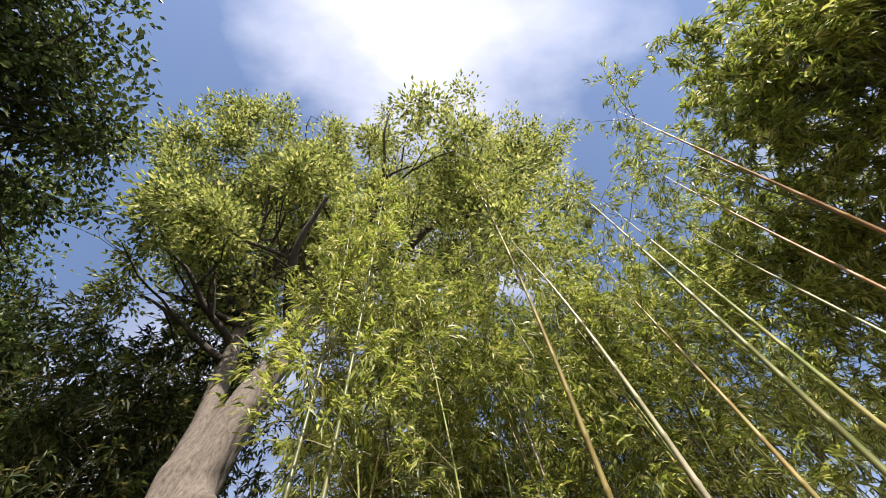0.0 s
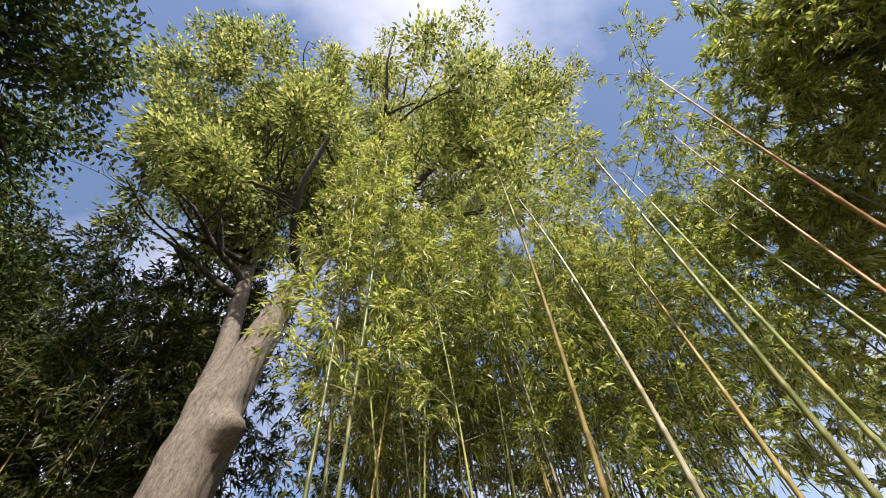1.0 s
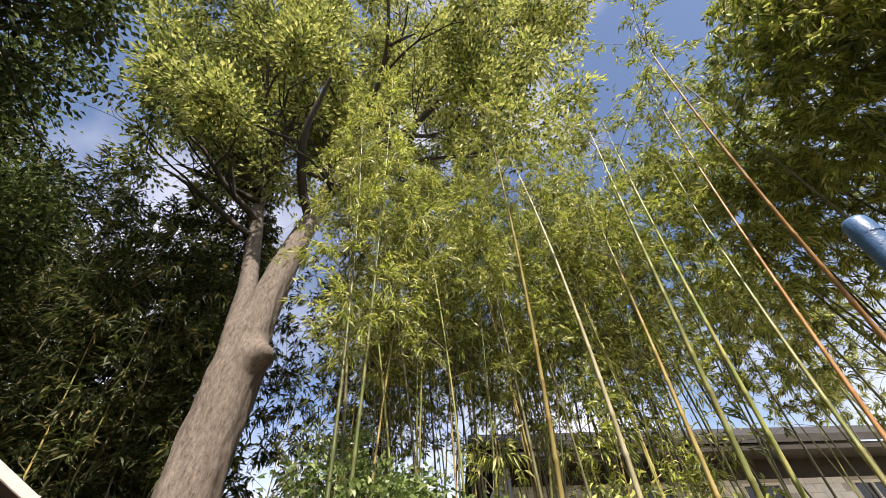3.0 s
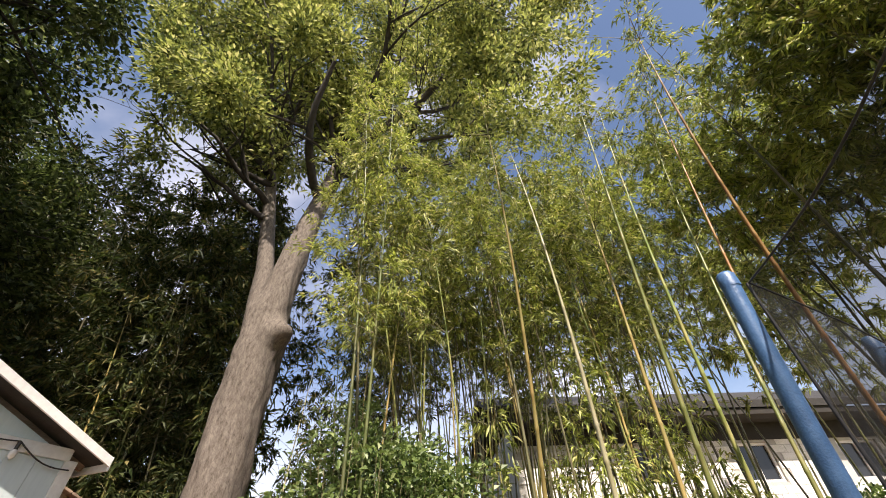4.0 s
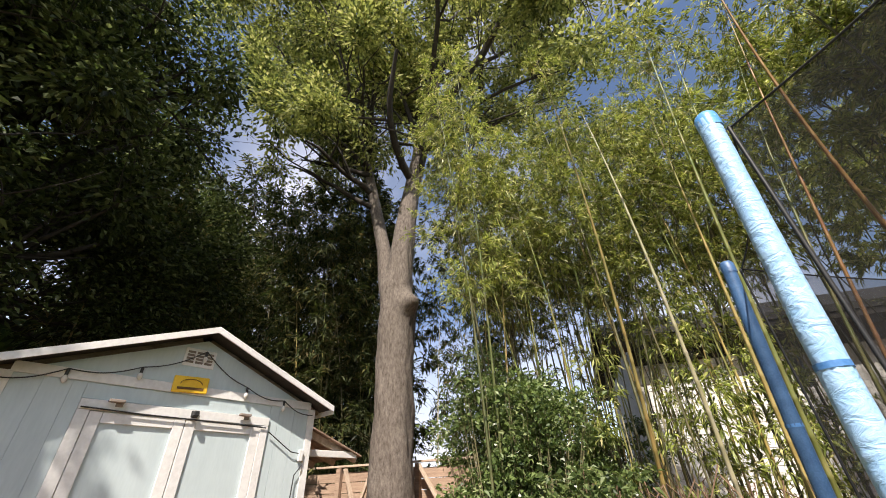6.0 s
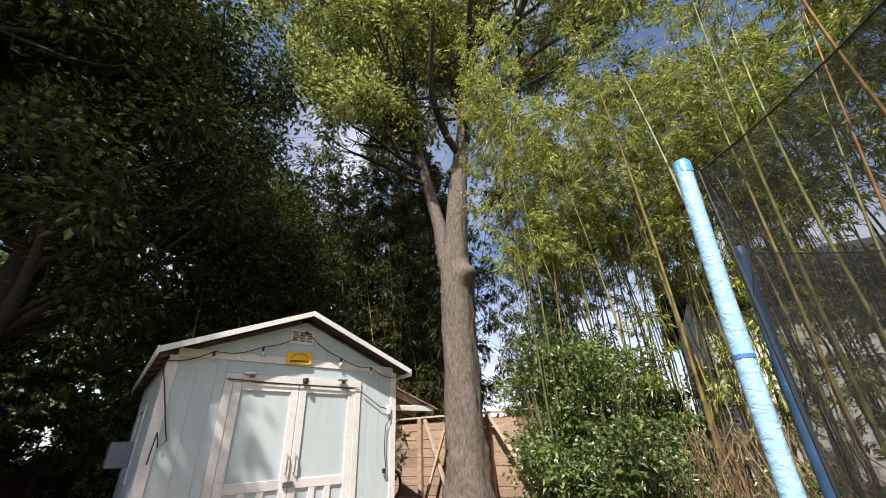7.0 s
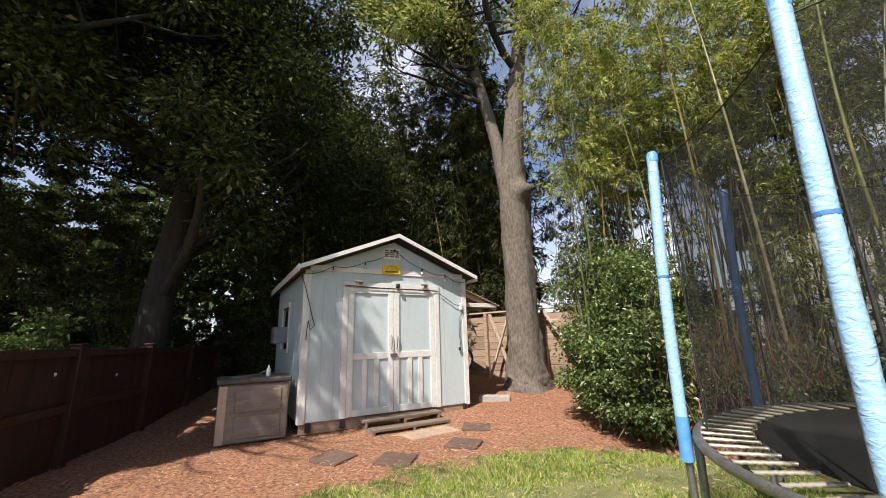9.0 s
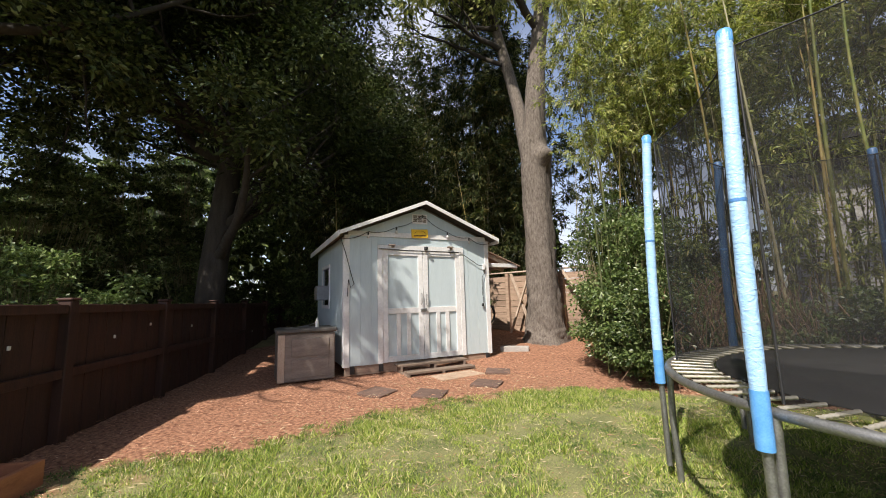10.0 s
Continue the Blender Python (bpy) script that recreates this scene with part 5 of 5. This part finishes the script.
for x, y, a, s in ((-14.3, 5.6, 80, 1.15), (-8.3, -6.4, 180, 1.0)):
    copy_scaled(dark, pose(x, y, float(gz(x, y)), 0, 0, a) @ Matrix.Diagonal((s, s, s, 1)))


# ---- shrubs ----
def shrub(name, seed, x, y, size, height, count, leaf, mat, label, category="shrub", droop=0.2):
    """A shrub: stems from one foot, leaf sprays over an uneven mound."""
    r = np.random.default_rng(seed)
    ob = thing(name, pose(x, y, float(gz(x, y))), label, category)
    sticks, at, way = [], [], []
    mounds = [(size * 0.75 * r.uniform(-1, 1), size * 0.75 * r.uniform(-1, 1), r.uniform(0.6, 1.0)) for _ in range(8)]
    mounds[0] = (0.0, 0.0, 1.0)
    pads = []
    for k in range(max(14, count // 9)):
        mx_, my_, mh = mounds[int(r.integers(len(mounds)))]
        az, q = r.uniform(0, 2 * math.pi), math.sqrt(r.uniform(0, 1))
        h = height * mh * (1 - 0.4 * q * q) * r.uniform(0.22, 1.08)
        pads.append((mx_, my_, az, np.array([mx_ + 0.55 * size * q * math.cos(az), my_ + 0.55 * size * q * math.sin(az), h])))
    for k in range(count):
        mx_, my_, az, tip = pads[int(r.integers(len(pads)))]
        tip = tip + r.normal(size=3) * [0.15, 0.15, 0.04]
        h = max(0.1, tip[2])
        foot = np.array([0.6 * mx_ + 0.1 * size * math.cos(az), 0.6 * my_ + 0.1 * size * math.sin(az), -0.03])
        s = np.linspace(0, 1, 5)[:, None]
        pts = foot + (tip - foot) * s + np.array([0, 0, 0.18 * h]) * (s * (1 - s))
        sticks.append(tube_arrays(pts, [0.012, 0.009, 0.006, 0.004, 0.002], 3))
        for g in (0.45, 0.8, 0.92, 1.0):
            c = foot + (tip - foot) * g + np.array([0, 0, 0.18 * h * g * (1 - g)])
            n = int(r.integers(13, 24))
            o = r.normal(size=(n, 3)) * [0.085, 0.085, 0.03]
            at.append(c + o)
            way.append(o * 4 + r.normal(size=(n, 3)) * 0.5 + (tip - foot) * 0.2 + np.array([0, 0, -0.15]))
    tagged(raw("stem_mass", *join(sticks), M_TWIG, ob), kind="stuff")
    at, way = np.concatenate(at), np.concatenate(way)
    at[:, 2] = np.maximum(at[:, 2], 0.03)
    n = len(at)
    raw("foliage", *blades(r, at, way, leaf * r.uniform(0.6, 1.2, n), leaf * r.uniform(0.42, 0.60, n), droop, (0, -0.2, 0.9)), mat, ob)
    return ob


shrub("shrub", 41, -0.62, 2.4, 1.05, 3.7, 600, 0.078, M_BUSH_LEAF, "tall glossy green shrub beside the tree trunk")
shrub("shrub", 42, -0.05, 1.75, 0.85, 1.9, 260, 0.075, M_BUSH_LEAF, "leafy green shrub at the edge of the mulch")
shrub("shrub", 43, 0.85, 2.1, 0.8, 1.35, 150, 0.07, M_BUSH_LEAF, "low green shrub under the bamboo")
shrub("shrub", 44, 2.0, 1.7, 0.9, 1.9, 260, 0.07, M_BUSH_LEAF, "green shrub behind the trampoline")
shrub("shrub", 45, 3.3, 1.5, 0.9, 2.0, 260, 0.07, M_BUSH_LEAF, "green shrub under the bamboo beside the house")
shrub("shrub", 46, -7.4, -4.6, 1.45, 2.7, 340, 0.09, M_BUSH_LEAF, "sunlit green shrub beyond the stained fence")
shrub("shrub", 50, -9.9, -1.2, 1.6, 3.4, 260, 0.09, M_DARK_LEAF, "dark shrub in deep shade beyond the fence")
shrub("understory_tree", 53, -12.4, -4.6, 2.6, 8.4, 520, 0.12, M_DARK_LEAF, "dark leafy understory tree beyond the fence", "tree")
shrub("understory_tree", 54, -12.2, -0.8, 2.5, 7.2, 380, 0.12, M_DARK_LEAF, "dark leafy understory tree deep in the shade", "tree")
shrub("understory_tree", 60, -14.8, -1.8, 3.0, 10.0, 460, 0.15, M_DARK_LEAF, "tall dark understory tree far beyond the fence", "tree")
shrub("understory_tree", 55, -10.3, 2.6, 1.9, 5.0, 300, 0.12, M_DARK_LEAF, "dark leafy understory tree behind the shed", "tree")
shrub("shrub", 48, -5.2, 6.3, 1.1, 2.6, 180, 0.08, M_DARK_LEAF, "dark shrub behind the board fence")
shrub("shrub", 49, -1.5, 6.3, 1.2, 4.2, 260, 0.10, M_BUSH_LEAF, "tall green shrub behind the board fence")
shrub("shrub", 56, 0.3, 7.4, 1.3, 3.6, 220, 0.10, M_BUSH_LEAF, "green shrub deep in the bamboo thicket")
shrub("shrub", 57, -0.85, 3.25, 0.6, 3.5, 240, 0.078, M_BUSH_LEAF, "light green shrub next to the big trunk")

shrub("shrub", 59, -11.4, 0.7, 1.1, 3.2, 200, 0.11, M_DARK_LEAF, "dark shrub in the shade behind the shed")
shrub("shrub", 58, -13.6, 0.1, 0.9, 2.5, 150, 0.12, M_BUSH_LEAF, "sunlit yellow-green shrub far beyond the fence")

# dry vines among the shrubs
rv = np.random.default_rng(51)
vines = thing("dry_vines", pose(0.95, 1.45, 0.02), "tangle of dry brown vines among the shrubs", "vine", kind="stuff")
stalks = []
for k in range(260):
    x = rv.uniform(-0.9, 0.9)
    p0 = np.array([x, rv.uniform(-0.35, 0.35), rv.uniform(0.5, 1.55)])
    d = np.array([rv.normal(0, 0.25), rv.normal(-0.1, 0.2), -1.0])
    s = np.linspace(0, 1, 5)[:, None]
    pts = p0 + d * s * rv.uniform(0.4, 1.0) + rv.normal(size=(5, 3)) * 0.035
    pts[:, 2] = np.maximum(pts[:, 2], 0.0)
    stalks.append(tube_arrays(pts, np.full(5, 0.0055), 3))
raw("stalks", *join(stalks), M_VINE, vines)

# woods in the distance beyond the fence
rw = np.random.default_rng(61)
N = 26000
az = rw.uniform(radians(115), radians(215), N)
far_r = rw.uniform(17, 26, N)
top_h = 7.5 + 2.0 * np.sin(az * 9) + 1.4 * np.sin(az * 23 + 1)
pw = np.stack([far_r * np.cos(az), far_r * np.sin(az), top_h * rw.uniform(0, 1, N) ** 0.8], 1)
gap = (np.abs(az - radians(168.5)) < 0.045) & (pw[:, 2] < 2.9)
pw = pw[~gap]
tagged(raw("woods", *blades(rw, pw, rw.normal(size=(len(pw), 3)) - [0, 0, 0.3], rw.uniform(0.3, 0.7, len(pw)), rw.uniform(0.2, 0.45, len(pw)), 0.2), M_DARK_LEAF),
       "dark green woods far beyond the fence", "woods", kind="stuff")

# ---- distance: neighbour's house and woods ----
far_house = thing("house", pose(-24, -1.0, 0, 0, 0, 80), "grey neighbouring house far beyond the fence", "house")
part("wall", one_box(-5, 5, -3, 3, 0, 2.9), M_SIDINGFAR, far_house)
bm = bmesh.new()
for v in ((-5.5, -3.5, 2.85), (5.5, -3.5, 2.85), (5.5, 3.5, 2.85), (-5.5, 3.5, 2.85), (-5.5, 0, 4.8), (5.5, 0, 4.8)):
    bm.verts.new(v)
v = list(bm.verts)
for q in ((0, 1, 5, 4), (2, 3, 4, 5), (0, 3, 4), (1, 2, 5), (0, 1, 2, 3)):
    bm.faces.new([v[k] for k in q])
part("roof", bm, M_SIDINGFAR, far_house, "pale grey roof")
